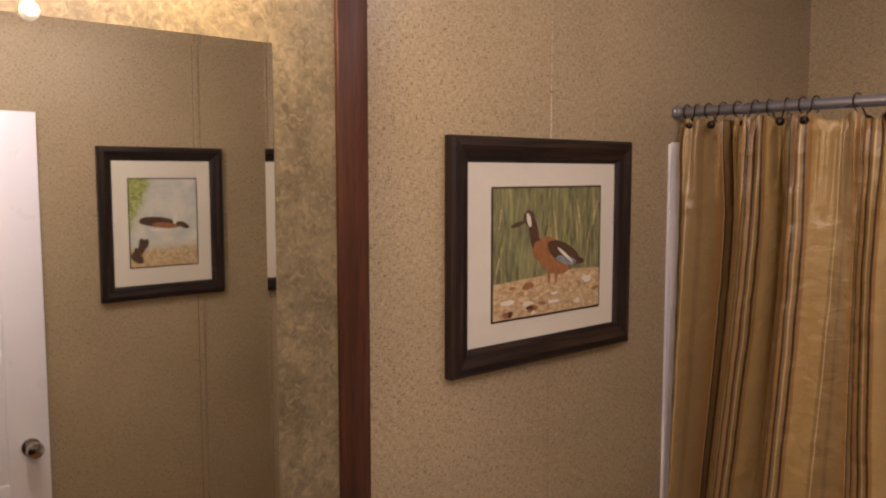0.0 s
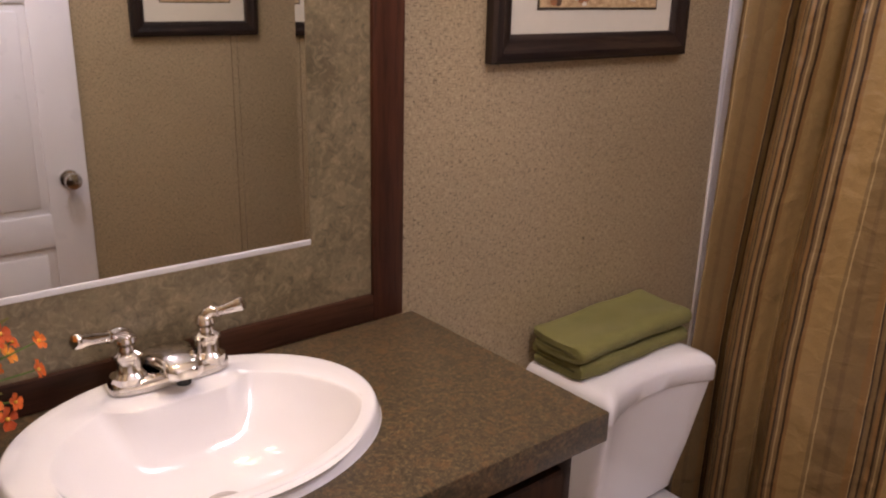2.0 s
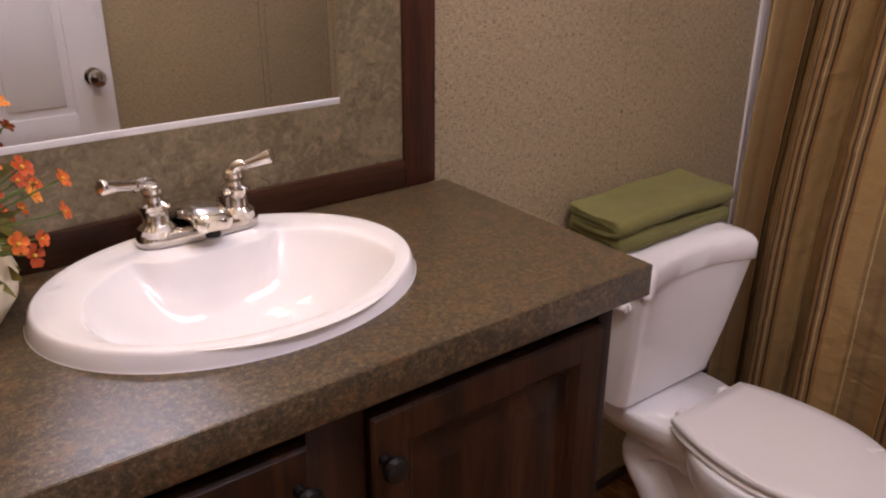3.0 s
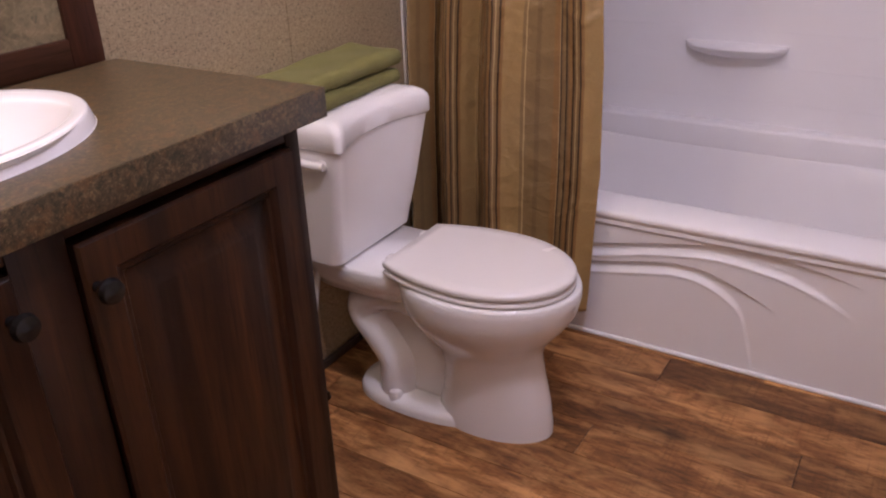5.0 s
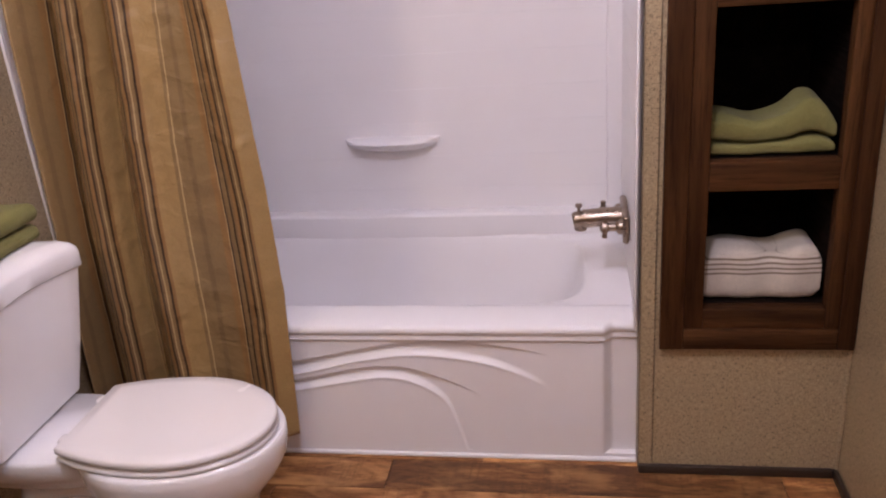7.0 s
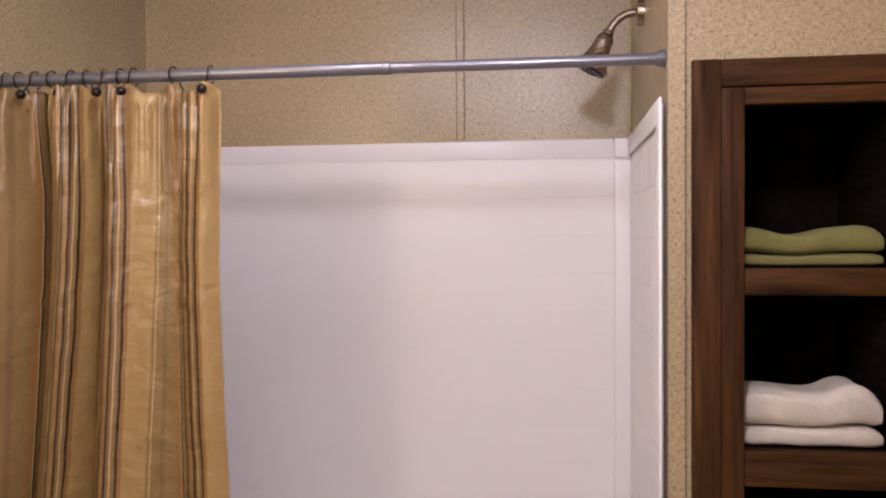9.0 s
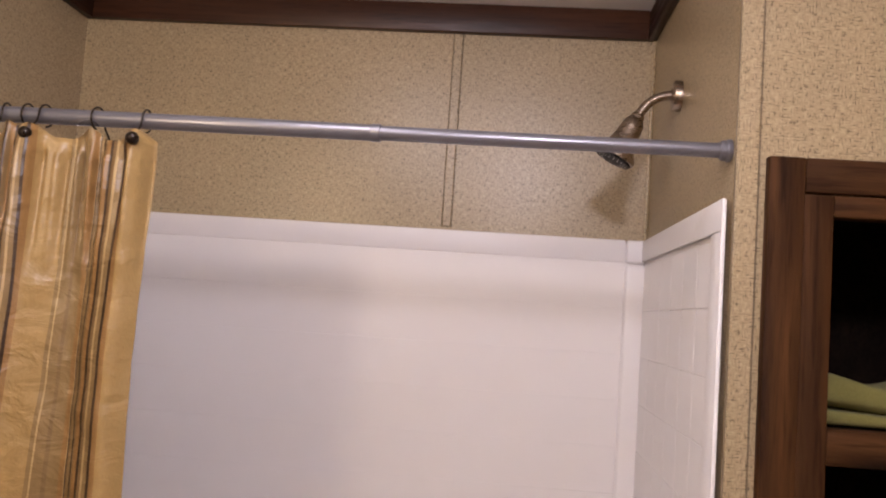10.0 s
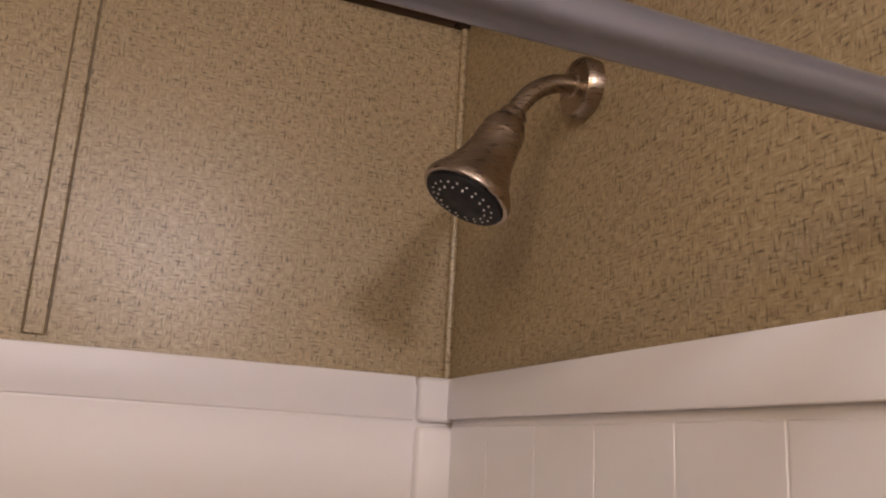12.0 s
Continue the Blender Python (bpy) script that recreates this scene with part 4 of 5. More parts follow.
box(TUB_X + 0.009, SX - 0.006, SY - 0.0015, SY + 0.004, 1.752, TOP, 0.003, bm=bm)
box(TUB_X + 0.009, 1.768, SY - 0.0013, SY + 0.004, 0.40, 1.752, 0.003, bm=bm)
part("end_panel", bm, ACRYLIC, sur)
part("edge_strip", box(TUB_X + 0.003, TUB_X + 0.0095, SY - 0.0015, SY + 0.0050, 0.385, TOP - 0.002, 0.002), CAULK, sur)
part("edge_strip", box(TUB_X - 0.006, TUB_X + 0.003, NORTH - 0.009, NORTH - 0.0005, 0.02, TOP - 0.004, 0.003), CAULK, sur)
part("west_end_panel", box(TUB_X + 0.005, SX - 0.001, NORTH - 0.008, NORTH - 0.001, 0.415, TOP, 0.002), ACRYLIC, sur)
# moulded tiles of the end panel
tile_x = (1.772, 1.876, 1.983, 2.089, 2.195, 2.300, 2.401)
tile_z = [1.745 - 0.104 * k for k in range(13)]
for xa, xb in zip(tile_x, tile_x[1:]):
    for zb, za in zip(tile_z, tile_z[1:]):
        part("tile", box(xa + 0.0008, xb - 0.0008, END + 0.0055, END + 0.0076, za + 0.0008, zb - 0.0008, 0.001, 1), ACRYLIC, sur)
# soap ledge
rings = []
for k in range(25):
    u = -1 + 2 * k / 24
    w = math.sqrt(max(0.0, 1 - abs(u) ** 2.2))
    y = 0.410 + 0.148 * u
    rings.append([(SX + 0.001, y, 0.674), (SX - 0.066 * w, y, 0.672), (SX - 0.072 * w, y, 0.665), (SX - 0.060 * w, y, 0.665 - 0.014 * w), (SX - 0.025 * w, y, 0.665 - 0.030 * w), (SX + 0.001, y, 0.665 - 0.036 * w)])
part("soap_ledge", loft(rings), ACRYLIC, sur, angle=60)

# ---- tub filler ----
filler = thing("tub_faucet", (2.045, END + 0.01, 0.53), "brushed nickel tub faucet with two small handles", "faucet")
part("plate", box(1.955, 2.135, END + 0.0092, END + 0.026, 0.490, 0.565, 0.008, 3), NICKEL, filler)
b = tube(curve([(2.045, END + 0.02, 0.535), (2.045, END + 0.08, 0.533), (2.045, -0.155, 0.529), (2.045, -0.136, 0.525)], 4), [0.026] * 4 + [0.0245] * 4 + [0.022] * 4 + [0.019], 18)
merge(b, lathe([(0.016, 0), (0.018, 0.03), (0, 0.03)], pose(2.045, -0.154, 0.500), 16))
part("spout", b, NICKEL, filler)
part("diverter", lathe([(0.004, 0.0), (0.004, 0.016), (0.009, 0.018), (0.009, 0.025), (0, 0.027)], pose(2.045, -0.150, 0.545), 12), NICKEL, filler)
for hx in (1.985, 2.105):
    b = lathe([(0.021, 0), (0.019, 0.012), (0.011, 0.018), (0.011, 0.036), (0.016, 0.040), (0.016, 0.052), (0.008, 0.058), (0, 0.059)], pose(hx, END + 0.024, 0.528, -90, 0, 0), 18)
    for dx, dz in ((0.028, 0.0), (-0.028, 0), (0, 0.028), (0, -0.028)):
        merge(b, tube([(hx, END + 0.070, 0.528), (hx + dx, END + 0.070, 0.528 + dz)], [0.005, 0.007], 10))
    part("handle", b, NICKEL, filler)

# ---- shower head ----
head = thing("shower_fixture", (2.118, END, 2.06), "brushed nickel shower head on a curved arm", "shower head")
part("flange", lathe([(0, 0), (0.030, 0), (0.030, 0.012), (0.027, 0.016), (0.012, 0.017), (0.010, 0.019), (0, 0.019)], pose(2.118, END, 2.060, -90, 0, 0), 30), NICKEL, head)
part("arm", tube(curve([(2.118, END + 0.01, 2.060), (2.118, END + 0.036, 2.058), (2.118, END + 0.062, 2.042), (2.118, END + 0.084, 2.012)], 6), 0.0092, 16), NICKEL, head)
AXIS = Vector((0.0, 0.45, -0.89)).normalized()
m = Matrix.Translation((2.118, END + 0.078, 2.020)) @ AXIS.to_track_quat("Z", "Y").to_matrix().to_4x4()
part("body", lathe([(0.0110, 0.0), (0.0130, 0.003), (0.0130, 0.009), (0.0165, 0.013), (0.0200, 0.021), (0.0215, 0.030), (0.0208, 0.0306), (0.0208, 0.0318), (0.0218, 0.0324), (0.0225, 0.044), (0.0255, 0.060), (0.0315, 0.077), (0.0395, 0.090), (0.0412, 0.095), (0.0405, 0.100), (0.036, 0.101), (0, 0.100)], m, 36), NICKEL, head)
plate = part("spray_face", lathe([(0, 0.100), (0.0375, 0.101), (0.036, 0.104), (0.020, 0.107), (0, 0.107)], m, 36), RUBBER, head, "black rubber spray face")
for ring_r, count, depth in ((0.0285, 20, 0.1046), (0.0225, 15, 0.1062)):
    for k in range(count):
        a = 2 * math.pi * k / count
        part("nozzle", lathe([(0.0010, 0), (0.0010, 0.0014), (0, 0.0015)], m @ pose(ring_r * math.cos(a), ring_r * math.sin(a), depth), 6), STEEL, plate)

# ---- curtain rod ----
RX, RZ = 1.725, 1.872
rod = thing("shower_rod", (RX, 0.4, RZ), "satin grey metal tension shower rod", "curtain rod")
part("outer_tube", tube([(RX, NORTH - 0.012, RZ), (RX, 0.242, RZ)], 0.0127, 22), ROD, rod)
part("inner_tube", tube([(RX, 0.250, RZ), (RX, END + 0.012, RZ)], 0.0112, 22), ROD, rod)
part("collar", lathe([(0.0112, 0), (0.0136, 0.001), (0.0136, 0.014), (0.0127, 0.016), (0, 0.016)], pose(RX, 0.236, RZ, -90, 0, 0), 22), ROD, rod, "slightly thicker collar at the joint")
for y, turn in ((NORTH - 0.0006, 90), (END + 0.0006, -90)):
    part("end_cap", lathe([(0, 0), (0.0165, 0), (0.0170, 0.002), (0.0170, 0.006), (0.0152, 0.008), (0.0152, 0.012), (0.0146, 0.0125), (0.0146, 0.015), (0.0128, 0.017), (0, 0.017)], pose(RX, y, RZ, turn, 0, 0), 24), ROD, rod, "ribbed rubber end cap")

# ---- shower curtain ----
HOOKS = (0.604, 0.683, 0.768, 0.797, 0.832, 0.872, 0.905, 0.948, 0.985, 1.022, 1.052, 1.080)
curtain = thing("shower_curtain", (1.71, 0.84, 0.08), "striped gold and brown satin shower curtain, drawn aside", "curtain")
bm = bmesh.new()
uvs = bm.loops.layers.uv.new("cloth")
TOPZ, LOW, NZ, REPEAT = 1.852, 0.100, 170, 0.185
# folds from the free edge to the wall: cloth length, place along the rod at the top and at the hem, swing out of the line
FOLDS = ((0.0, 0.570, 0.556, 0.004), (0.035, 0.603, 0.592, -0.016), (0.0675, 0.645, 0.630, -0.004), (0.11, 0.672, 0.676, 0.006), (0.16, 0.706, 0.752, 0.002), (0.215, 0.755, 0.800, -0.012),
         (0.252, 0.788, 0.832, -0.034), (0.30, 0.816, 0.862, -0.012), (0.345, 0.838, 0.905, 0.042), (0.395, 0.860, 0.926, 0.006), (0.4375, 0.883, 0.950, -0.034), (0.49, 0.915, 0.978, -0.026),
         (0.55, 0.942, 0.998, 0.006), (0.6225, 0.972, 1.022, 0.050), (0.68, 1.008, 1.046, 0.0), (0.715, 1.040, 1.066, -0.034), (0.76, 1.064, 1.078, -0.008), (0.81, 1.082, 1.088, 0.022), (0.86, 1.094, 1.094, 0.012))
tops = curve([(l, ya, d * 1.35) for l, ya, yb, d in FOLDS], 24)
hems = curve([(l, yb, d * 1.1) for l, ya, yb, d in FOLDS], 24)
cols = []
for p, q in zip(tops, hems):
    col = []
    for j in range(NZ + 1):
        v = j / NZ
        z = TOPZ - (TOPZ - LOW) * v
        low = smooth(0.08, 0.75, v)
        y, d = p.y + (q.y - p.y) * low, p.z + (q.z - p.z) * low
        edge = float(np.interp(v, (0.0, 0.2, 0.36, 0.48, 0.65, 0.78, 1.0), (0.010, 0.016, 0.011, 0.003, -0.010, -0.015, 0.0)))
        y += edge * max(0.0, 1 - p.x / 0.2)
        d *= smooth(-0.30, 0.20, v)
        # pleats pinched in at the hooks
        for h in HOOKS:
            d -= 0.013 * math.exp(-((y - h) / 0.011) ** 2) * (1 - smooth(0.0, 0.17, v))
        d += (0.004 * noise.noise((p.x * 13, v * 4, 1.5)) + 0.0024 * noise.noise((p.x * 32, v * 20, 4.0)) + 0.005 * abs(noise.noise((p.x * 11, v * 20, 9.0)))) * smooth(0.02, 0.1, v)
        d += (0.006 * math.sin(p.x * 150 + 1.0) + 0.003 * math.sin(p.x * 330)) * smooth(0.0, 0.03, v) * (1 - smooth(0.03, 0.15, v))
        # creases left by packing, broken along their length
        for cz in (0.13, 0.245, 0.40, 0.56, 0.63, 0.82):
            d -= 0.011 * max(0.0, noise.noise((p.x * 15, cz * 40, 2.0))) * math.exp(-((v - cz - 0.010 * math.sin(p.x * 42)) / 0.0040) ** 2)
        x = 1.714 - 0.042 * v + d
        x += smooth(0.74, 0.84, p.x) * max(0.0, 1.6990 - x)
        if v < 0.02:
            near = min(abs(y - h) for h in HOOKS)
            z -= 0.016 * smooth(0.0, 0.03, near)
        col.append(bm.verts.new((min(x, 1.7225 if z < 0.45 else 1.80), min(y, NORTH - 0.012), z)))
    cols.append(col)
for i, (a, b) in enumerate(zip(cols, cols[1:])):
    for j in range(NZ):
        f = bm.faces.new((a[j], a[j + 1], b[j + 1], b[j]))
        for loop, (k, m) in zip(f.loops, ((i, j), (i, j + 1), (i + 1, j + 1), (i + 1, j))):
            loop[uvs].uv = (tops[k].x / REPEAT, (TOPZ - LOW) * m / NZ)
cloth = part("cloth", bm, CLOTH, curtain, angle=80)
solid = cloth.modifiers.new("thickness", "SOLIDIFY")
solid.thickness = 0.0012
ring0 = thing("curtain_ring", (RX, HOOKS[0], RZ), "dark bronze curtain hook with a ball", "curtain hook", "hooks on the shower rod")
loop_pts = [(RX + 0.0175 * math.cos(a), HOOKS[0], RZ + 0.0175 * math.sin(a)) for a in [math.pi * (1.45 - 1.9 * k / 18) for k in range(19)]]
loop_pts = [(RX - 0.040, HOOKS[0], RZ - 0.036), (RX - 0.030, HOOKS[0], RZ - 0.022), (RX - 0.020, HOOKS[0], RZ - 0.012)] + loop_pts[4:]
part("wire", tube(loop_pts, 0.0016, 8), BRONZE, ring0)
part("ball", lathe([(0, -0.010), (0.006, -0.0085), (0.010, -0.003), (0.010, 0.003), (0.006, 0.0085), (0, 0.010)], pose(RX - 0.044, HOOKS[0], RZ - 0.036), 16), BRONZE, ring0)
for k, h in enumerate(HOOKS[1:]):
    copy_thing(ring0, pose(RX, h, RZ, 0, 0, (172, -6, 176, 8, 184, -4)[k % 6]))

# ---- shelf niche ----
niche = thing("shelf_niche", (TUB_X, -0.54, 0.347), "dark-stained wood recessed shelf with four open bays", "shelf")
NX = 1.680
FY0, FY1, FZ0, FZ1 = -0.738, -0.326, 0.347, 1.859
DEEP = 2.02
BAYS = ((0.445, 0.717), (0.779, 1.088), (1.151, 1.434), (1.483, 1.777))
IN0, IN1 = -0.702, -0.376
for y0, y1 in ((FY0, IN0), (IN1, FY1)):
    part("stile", box(NX, TUB_X - 0.0005, y0, y1, FZ0, FZ1, 0.0018), NICHE_Z, niche)
for z0, z1 in ((FZ0, FZ0 + 0.05), (1.810, FZ1)):
    part("rail", box(NX + 0.0005, TUB_X - 0.0005, IN0 + 0.0005, IN1 - 0.0005, z0, z1, 0.003), NICHE_Y, niche)
for y0, y1 in ((IN0 + 0.0006, NICHE_Y0), (NICHE_Y1, IN1 - 0.0006)):
    part("inner_stile", box(NX + 0.004, TUB_X + 0.02, y0, y1, FZ0 + 0.052, 1.808, 0.0015), NICHE_Z, niche)
for z0, z1 in ((FZ0 + 0.052, 0.445), (0.717, 0.779), (1.088, 1.151), (1.434, 1.483), (1.777, 1.808)):
    part("shelf_rail", box(NX + 0.0045, TUB_X + 0.02, NICHE_Y0 + 0.0005, NICHE_Y1 - 0.0005, z0, z1, 0.0025), NICHE_Y, niche)
# boards and lining of the bays, with the recess shade in their colour
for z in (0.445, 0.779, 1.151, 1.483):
    part("shelf_board", box(TUB_X + 0.0205, DEEP, NICHE_Y0 - 0.009, NICHE_Y1 + 0.009, z - 0.018, z - 0.0005), BAY_SHADE, niche)
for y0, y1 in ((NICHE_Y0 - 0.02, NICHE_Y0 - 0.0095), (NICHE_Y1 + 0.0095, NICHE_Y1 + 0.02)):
    part("side_lining", box(TUB_X + 0.0205, DEEP, y0, y1, 0.41, 1.80), BAY_SHADE, niche)
part("back_lining", box(DEEP, DEEP + 0.012, NICHE_Y0 - 0.02, NICHE_Y1 + 0.02, 0.40, 1.81), BAY_SHADE, niche)
part("top_lining", box(TUB_X + 0.0205, DEEP, NICHE_Y0 - 0.02, NICHE_Y1 + 0.02, 1.80, 1.81), BAY_SHADE, niche)

LUMPS = ((0.004, 0.010, 0.004, 0.0, -0.004, 0.004, 0.008), (-0.012, 0.010, 0.014, 0.002, -0.002, 0.002, 0.008), (-0.004, 0.034, 0.036, 0.010, -0.004, 0.002, 0.010), (0.004, 0.014, 0.010, 0.0, 0.004, 0.006, 0.002))
for z, h, material, label, seed, lump in ((1.4835, 0.066, GREEN, "olive green towel folded in the shelf bay", 5, LUMPS[0]), (1.1515, 0.100, WHITE, "cream white towel folded in the shelf bay", 8, LUMPS[1]),
                                    (0.7795, 0.078, GREEN, "olive green towel bunched in the shelf bay", 11, LUMPS[2]), (0.4455, 0.1130, STRIPED, "cream towel with brown stripes in the shelf bay", 14, LUMPS[3])):
    folded_towel("towel", 1.786 - 0.1235, 1.786 + 0.1235, -0.5425 - 0.064, -0.5425 + 0.064, z, z + h, 1 if h > 0.1122 else 2, material, label, seed, 0.004, "towels in the shelf niche", "y", lump)


# ---- pictures ----
def picture(name, x0, x1, z0, z1, y, face, label, art):
    """A framed print on a wall at y that faces -1 or +1 along y."""
    pic = thing(name, ((x0 + x1) / 2, y, z0), label, "picture")
    f = lambda d: y + face * d
    prof = ((0.0, 0.002), (0.0, 0.020), (0.006, 0.026), (0.018, 0.028), (0.030, 0.022), (0.036, 0.022), (0.044, 0.018), (0.050, 0.010), (0.050, 0.002))
    corners = ((x0, z0, 1, 1), (x1, z0, -1, 1), (x1, z1, -1, -1), (x0, z1, 1, -1))
    for k in range(4):
        a, c = corners[k], corners[(k + 1) % 4]
        rings = [[(q[0] + q[2] * i, f(d), q[1] + q[3] * i) for i, d in prof] for q in (a, c)]
        part("frame_side", loft(rings), FRAME_X if k % 2 == 0 else FRAME, pic, angle=30)
    part("mat_board", box(x0 + 0.045, x1 - 0.045, min(f(0.004), f(0.010)), max(f(0.004), f(0.010)), z0 + 0.045, z1 - 0.045), MAT_BOARD, pic)
    ax0, ax1, az0, az1 = art
    part("fillet", box(ax0 - 0.004, ax1 + 0.004, min(f(0.010), f(0.0112)), max(f(0.010), f(0.0112)), az0 - 0.004, az1 + 0.004), BASE, pic)
    return pic, f


def print_paint(name, low, high, z0, z1, streak):
    n = Nodes(name, 0.5)
    x, y, z = n.axes()
    v = n.noise(1.0, 5, 0.65, n.scaled(streak), 0.6)
    return n.set(Base_Color=n.ramp(v, [(0.3, low), (0.55, tuple((a + b) / 2 for a, b in zip(low, high))), (0.75, high)]))


REEDS = print_paint("painted_reeds", (0.045, 0.052, 0.020), (0.40, 0.37, 0.17), 0, 1, (95, 95, 14))
SAND = print_paint("painted_sand", (0.30, 0.17, 0.07), (0.80, 0.62, 0.36), 0, 1, (60, 60, 110))
RUST = print_paint("painted_rust", (0.22, 0.085, 0.03), (0.42, 0.18, 0.07), 0, 1, (60, 60, 60))
UMBER = print_paint("painted_umber", (0.03, 0.016, 0.01), (0.14, 0.07, 0.035), 0, 1, (150, 150, 150))
SLATE = print_paint("painted_slate", (0.10, 0.11, 0.12), (0.40, 0.42, 0.42), 0, 1, (80, 80, 80))
PALE = print_paint("painted_pale", (0.60, 0.57, 0.46), (0.74, 0.70, 0.58), 0, 1, (30, 30, 30))
WATER = print_paint("painted_water", (0.40, 0.42, 0.38), (0.66, 0.65, 0.56), 0, 1, (12, 12, 30))
LEAF = print_paint("painted_leaves", (0.13, 0.19, 0.03), (0.42, 0.44, 0.13), 0, 1, (60, 60, 60))


def blot(pic, f, d, cx, cz, a, b, turn, material, name="painted_shape", wob=0.0, n=26):
    pts = []
    for k in range(n):
        t = 2 * math.pi * k / n
        r = 1 + wob * math.sin(3 * t + cx * 50) + wob * 0.6 * math.sin(5 * t + cz * 70)
        u, v = a * r * math.cos(t), b * r * math.sin(t)
        c, s = math.cos(radians(turn)), math.sin(radians(turn))
        pts.append((cx + u * c - v * s, cz + u * s + v * c))
    part(name, loft([[(x, f(d - 0.0004), z) for x, z in pts], [(x, f(d), z) for x, z in pts]]), material, pic)


pic, f = picture("picture", 0.962, 1.518, 1.336, 1.795, NORTH, -1, "framed print of green reeds and sand, black-brown frame", (1.080, 1.415, 1.432, 1.694))
part("print", box(1.080, 1.415, f(0.0122), f(0.0112), 1.432, 1.694), REEDS, pic)
part("painted_ground", loft([[(x, f(dd), z) for x, z in ((1.0805, 1.4325), (1.4145, 1.4325), (1.4145, 1.516), (1.33, 1.520), (1.22, 1.512), (1.0805, 1.505))] for dd in (0.0121, 0.0126)]), SAND, pic)
rng = random.Random(12)
for k in range(26):
    blot(pic, f, 0.0124 + 0.00001 * k, rng.uniform(1.09, 1.405), rng.uniform(1.545, 1.650), rng.uniform(0.0010, 0.0022), rng.uniform(0.018, 0.042), rng.uniform(-20, 20), rng.choice((LEAF, REEDS, UMBER, SAND)), "painted_reed", 0.0, 10)
blot(pic, f, 0.0130, 1.258, 1.552, 0.060, 0.034, -28, RUST)
blot(pic, f, 0.0134, 1.292, 1.556, 0.056, 0.021, -22, UMBER)
blot(pic, f, 0.0138, 1.300, 1.540, 0.034, 0.009, -12, SLATE)
blot(pic, f, 0.0134, 1.199, 1.598, 0.0135, 0.040, 14, UMBER)
blot(pic, f, 0.0137, 1.212, 1.566, 0.017, 0.020, 20, RUST)
blot(pic, f, 0.0138, 1.182, 1.634, 0.016, 0.016, 0, UMBER)
blot(pic, f, 0.0141, 1.181, 1.630, 0.006, 0.015, 18, PALE)
blot(pic, f, 0.0141, 1.296, 1.552, 0.030, 0.0035, -34, PALE)
blot(pic, f, 0.0136, 1.338, 1.538, 0.024, 0.007, -8, UMBER)
for lx in (1.246, 1.268):
    blot(pic, f, 0.0131, lx, 1.512, 0.004, 0.018, 0, RUST)
blot(pic, f, 0.0136, 1.148, 1.622, 0.020, 0.005, 12, UMBER)
rng = random.Random(4)
for k in range(20):
    blot(pic, f, 0.0131 + 0.0001 * k, rng.uniform(1.095, 1.40), rng.uniform(1.438, 1.498), rng.uniform(0.006, 0.020), rng.uniform(0.003, 0.008), rng.uniform(-8, 8), rng.choice((RUST, UMBER, PALE, SAND)), "painted_stone", 0.1, 14)

def water_print():
    """Pale water that turns to leaf green at one side and to sand below."""
    n = Nodes("painted_shore", 0.5)
    x, y, z = n.axes()
    soft = n.noise(14.0, 5, 0.65)
    fine = n.noise(70.0, 4, 0.65)
    side = n.math("ADD", n.math("MULTIPLY", n.math("SUBTRACT", x, 1.13), -7.0), n.math("MULTIPLY", n.math("SUBTRACT", z, 1.60), 3.5))
    leafy = n.ramp(n.math("ADD", side, soft), [(0.45, 0.0), (0.75, 1.0)])
    sandy = n.ramp(n.math("ADD", n.math("MULTIPLY", n.math("SUBTRACT", 1.46, z), 12.0), soft), [(0.4, 0.0), (0.75, 1.0)])
    col = n.ramp(soft, [(0.35, (0.46, 0.47, 0.40)), (0.65, (0.62, 0.60, 0.49))])
    col = n.mix(leafy, col, n.ramp(fine, [(0.32, (0.10, 0.15, 0.03)), (0.52, (0.33, 0.36, 0.10)), (0.7, (0.52, 0.50, 0.22))]))
    return n.set(Base_Color=n.mix(sandy, col, n.ramp(fine, [(0.35, (0.36, 0.24, 0.10)), (0.6, (0.60, 0.45, 0.25))])))


pic, f = picture("picture", 0.966, 1.436, 1.268, 1.820, SOUTH, 1, "framed print of pale water and leaves, black-brown frame", (1.075, 1.330, 1.385, 1.704))
part("print", box(1.075, 1.330, f(0.0112), f(0.0122), 1.385, 1.704), water_print(), pic)
blot(pic, f, 0.0126, 1.100, 1.425, 0.020, 0.030, 15, UMBER, "painted_stump", 0.16)
blot(pic, f, 0.0128, 1.122, 1.465, 0.018, 0.026, -20, UMBER, "painted_stump", 0.16)
blot(pic, f, 0.0130, 1.185, 1.545, 0.080, 0.019, -8, UMBER, wob=0.05)
blot(pic, f, 0.0133, 1.205, 1.534, 0.050, 0.010, -6, RUST)
blot(pic, f, 0.0136, 1.190, 1.517, 0.045, 0.006, -4, PALE)
blot(pic, f, 0.0134, 1.276, 1.533, 0.026, 0.010, -25, UMBER)
blot(pic, f, 0.0132, 1.245, 1.556, 0.008, 0.022, -10, PALE)

# ---- flower pot ----
FPX, FPY = 0.012, 0.985
vase = thing("flower_pot", (FPX, FPY, 0.914), "cream ceramic pot of orange artificial flowers", "potted flowers")
part("pot", lathe([(0.0, 0.9145), (0.055, 0.9145), (0.066, 0.922), (0.086, 0.950), (0.090, 0.975), (0.082, 1.000), (0.076, 1.008), (0.072, 1.006), (0.076, 0.995), (0.0, 0.985)], pose(FPX, FPY, 0), 36), CREAM, vase)
STEM = plain("green_stem", (0.10, 0.16, 0.03), 0.6, 0, 0.4, 0.3, 60)
LEAFM = plain("green_leaf", (0.165, 0.150, 0.030), 0.5, 0, 0.4, 0.5, 30)
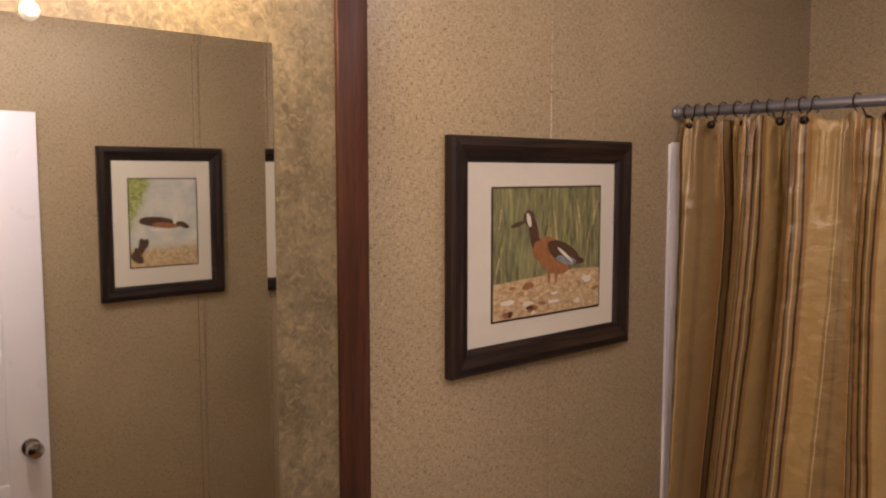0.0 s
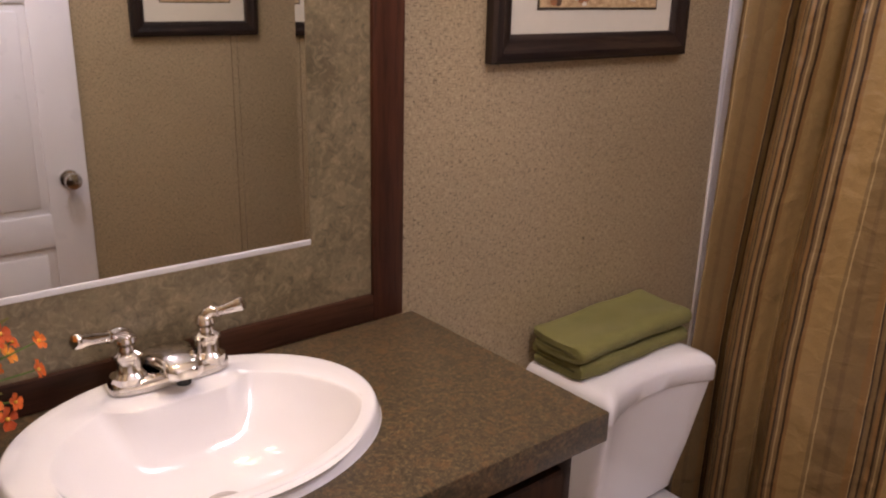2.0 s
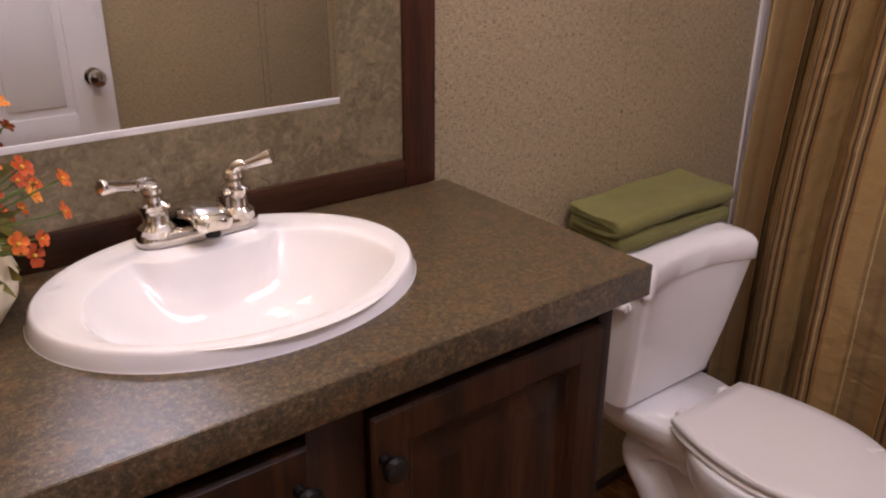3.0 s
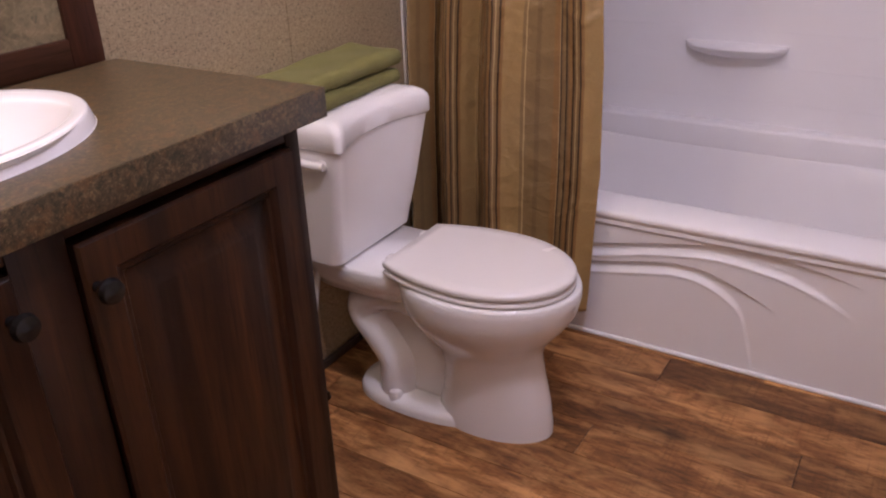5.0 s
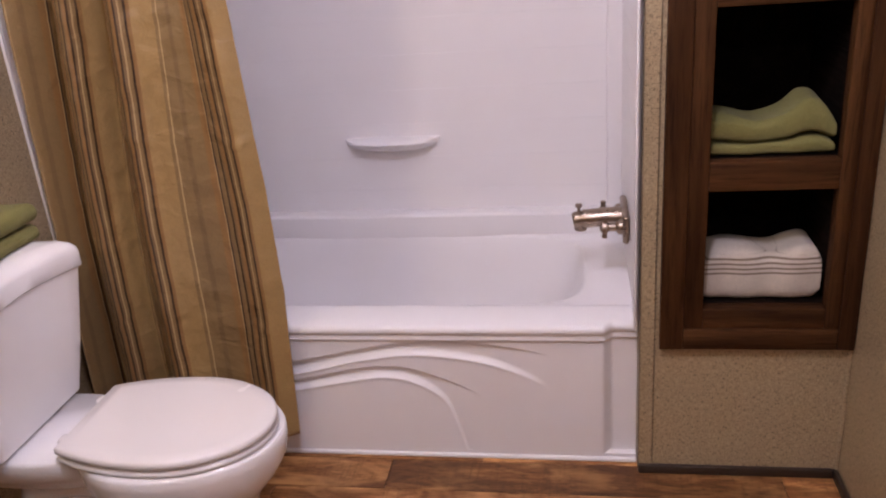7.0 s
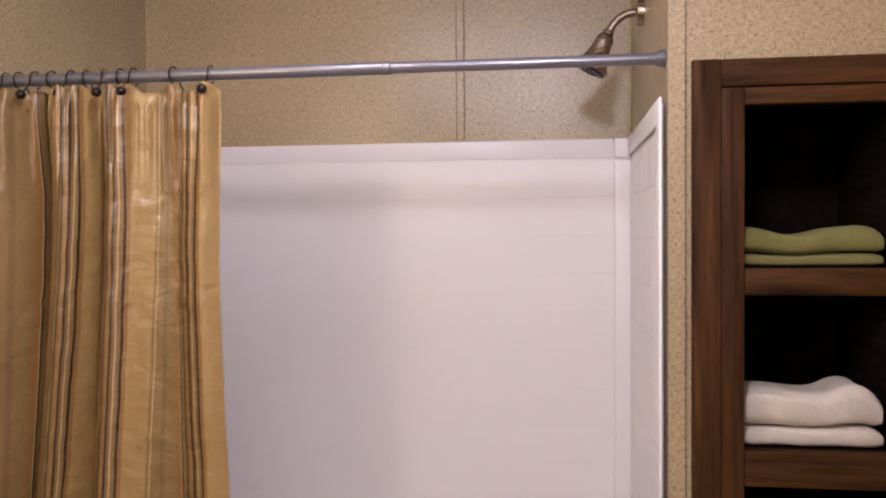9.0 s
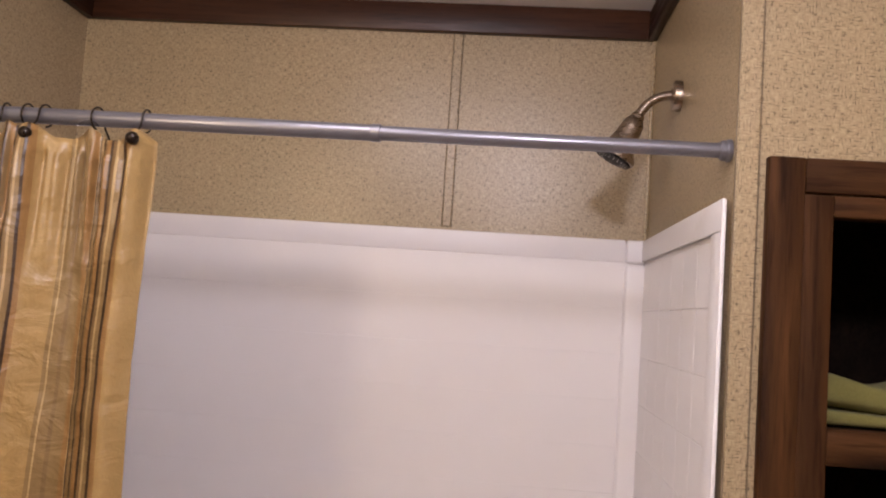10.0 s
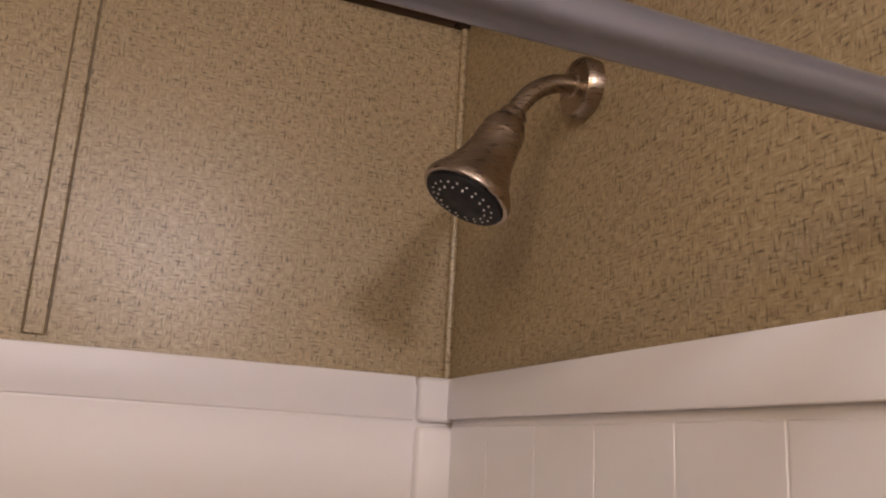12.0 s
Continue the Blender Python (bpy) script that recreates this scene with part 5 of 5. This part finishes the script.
def petals():
    n = Nodes("orange_petal", 0.6, 0, 0.3)
    col = n.ramp(n.random(), [(0.0, (0.34, 0.045, 0.010)), (0.45, (0.55, 0.105, 0.014)), (1.0, (0.66, 0.24, 0.028))])
    return n.set(Base_Color=n.mix(n.ramp(n.noise(140.0, 3), [(0.4, 0.45), (0.6, 0.0)]), col, (0.25, 0.035, 0.008)))


ORANGE = petals()
EYE = plain("yellow_flower_eye", (0.62, 0.36, 0.04), 0.7)
rng = random.Random(21)


def flower(c, n, r):
    """Five petals round a small eye, facing along n."""
    q = n.to_track_quat("Z", "Y").to_matrix().to_4x4()
    m = Matrix.Translation(c) @ q
    bm = bmesh.new()
    for k in range(5):
        a = 2 * math.pi * k / 5 + rng.uniform(-0.15, 0.15)
        pts = []
        for u, w, h in ((0.15, 0.10, 0.0), (0.5, 0.36, 0.12), (0.85, 0.40, 0.20), (1.05, 0.0, 0.14)):
            pts.append((u, w, h))
        rows = [[m @ Vector((r * (u * math.cos(a) - s * w * math.sin(a)), r * (u * math.sin(a) + s * w * math.cos(a)), r * (h + (0.12 if s == 0 else 0.0) * -1))) for s in (-1, 0, 1)] for u, w, h in pts]
        vs = [[bm.verts.new(p) for p in row] for row in rows]
        for p, s in zip(vs, vs[1:]):
            for i in (0, 1):
                bm.faces.new((p[i], p[i + 1], s[i + 1], s[i]))
    ob = part("flower", bm, ORANGE, vase)
    part("flower_eye", lathe([(0.0, -0.02 * r), (0.18 * r, 0.0), (0.16 * r, 0.16 * r), (0, 0.22 * r)], m, 8), EYE, ob)


def leaf_blade(a, b, w, bend):
    bm = bmesh.new()
    a, b = Vector(a), Vector(b)
    side = (b - a).cross(Vector((0.2, -1, 0.1))).normalized()
    rows = []
    for k in range(7):
        t = k / 6
        c = a.lerp(b, t) + Vector((0, 0, bend * math.sin(math.pi * t)))
        ww = w * math.sin(math.pi * min(0.98, 0.12 + 0.86 * t)) ** 0.8
        rows.append([bm.verts.new(c - side * ww), bm.verts.new(c + Vector((0, -0.15 * ww, -0.3 * ww))), bm.verts.new(c + side * ww)])
    for p, q in zip(rows, rows[1:]):
        for i in (0, 1):
            bm.faces.new((p[i], p[i + 1], q[i + 1], q[i]))
    part("leaf", bm, LEAFM, vase)


root = Vector((FPX, FPY, 0.985))
for k in range(140):
    a, e = rng.uniform(0, 2 * math.pi), rng.uniform(0.05, 1.75)
    d = Vector((math.cos(a) * math.sin(e), math.sin(a) * math.sin(e) * 0.75, math.cos(e)))
    reach = rng.uniform(0.07, 0.19) * (0.75 + 0.5 * math.cos(e))
    tip = root + d * reach
    tip.y = min(tip.y, 1.065)
    mid = root.lerp(tip, 0.5) + Vector((0, 0, 0.012))
    part("stem", tube(curve([root + d * 0.01, mid, tip], 4), 0.0012, 5), STEM, vase)
    flower(tip, (d + Vector((0.15, -0.6, 0.25))).normalized(), rng.uniform(0.009, 0.0145))
for k in range(260):
    a, e = rng.uniform(0, 2 * math.pi), rng.uniform(0.2, 1.75)
    d = Vector((math.cos(a) * math.sin(e), math.sin(a) * math.sin(e) * 0.7, math.cos(e)))
    start = root + d * rng.uniform(0.02, 0.08)
    tip = start + (d + Vector((rng.uniform(-0.6, 0.6), rng.uniform(-0.6, 0.3), rng.uniform(-0.5, 0.5)))).normalized() * rng.uniform(0.025, 0.055)
    tip.y = min(tip.y, 1.07)
    leaf_blade(start, tip, rng.uniform(0.004, 0.008), 0.005)
leaf_blade(root, root + Vector((0.125, -0.01, 0.115)), 0.008, 0.02)
leaf_blade(root, root + Vector((0.075, -0.02, 0.165)), 0.008, 0.02)
leaf_blade(root, root + Vector((0.098, -0.03, 0.150)), 0.009, 0.012)
leaf_blade(root, root + Vector((0.105, -0.02, 0.030)), 0.010, 0.012)

# ---- floor planks ----
WIDE, LONG, GAP = 0.117, 0.944, 0.0008
meshes = {}
OFFSET = {0: 0.33, 1: -0.336, 2: -0.033, 3: 0.405}
rng = random.Random(9)
edges = [1.717 + WIDE, 1.717, 1.600, 1.482, 1.364, 1.246]
while edges[-1] > HALL:
    edges.append(edges[-1] - WIDE)
for k, (xb, xa) in enumerate(zip(edges, edges[1:])):
    start = OFFSET.get(k - 1, 0.1 + 0.29 * ((k * 3) % 5))
    j = -4
    while j < 4:
        ya, yb = start + j * LONG, start + (j + 1) * LONG
        j += 1
        ya, yb = max(ya, SOUTH), min(yb, NORTH)
        if yb - ya < 0.01:
            continue
        key = (round(xb - xa, 3), round(yb - ya, 3))
        if key not in meshes:
            w, l = xb - xa, yb - ya
            b = box(-w / 2 + GAP, w / 2 - GAP, -l / 2 + GAP, l / 2 - GAP, -0.003, 0.0, 0.0006, 1)
            me = bpy.data.meshes.new("plank")
            b.to_mesh(me)
            b.free()
            me.materials.append(PLANK)
            meshes[key] = me
        ob = new("plank", meshes[key])
        ob.location = ((xa + xb) / 2, (ya + yb) / 2, 0)
        ob.parent = floor
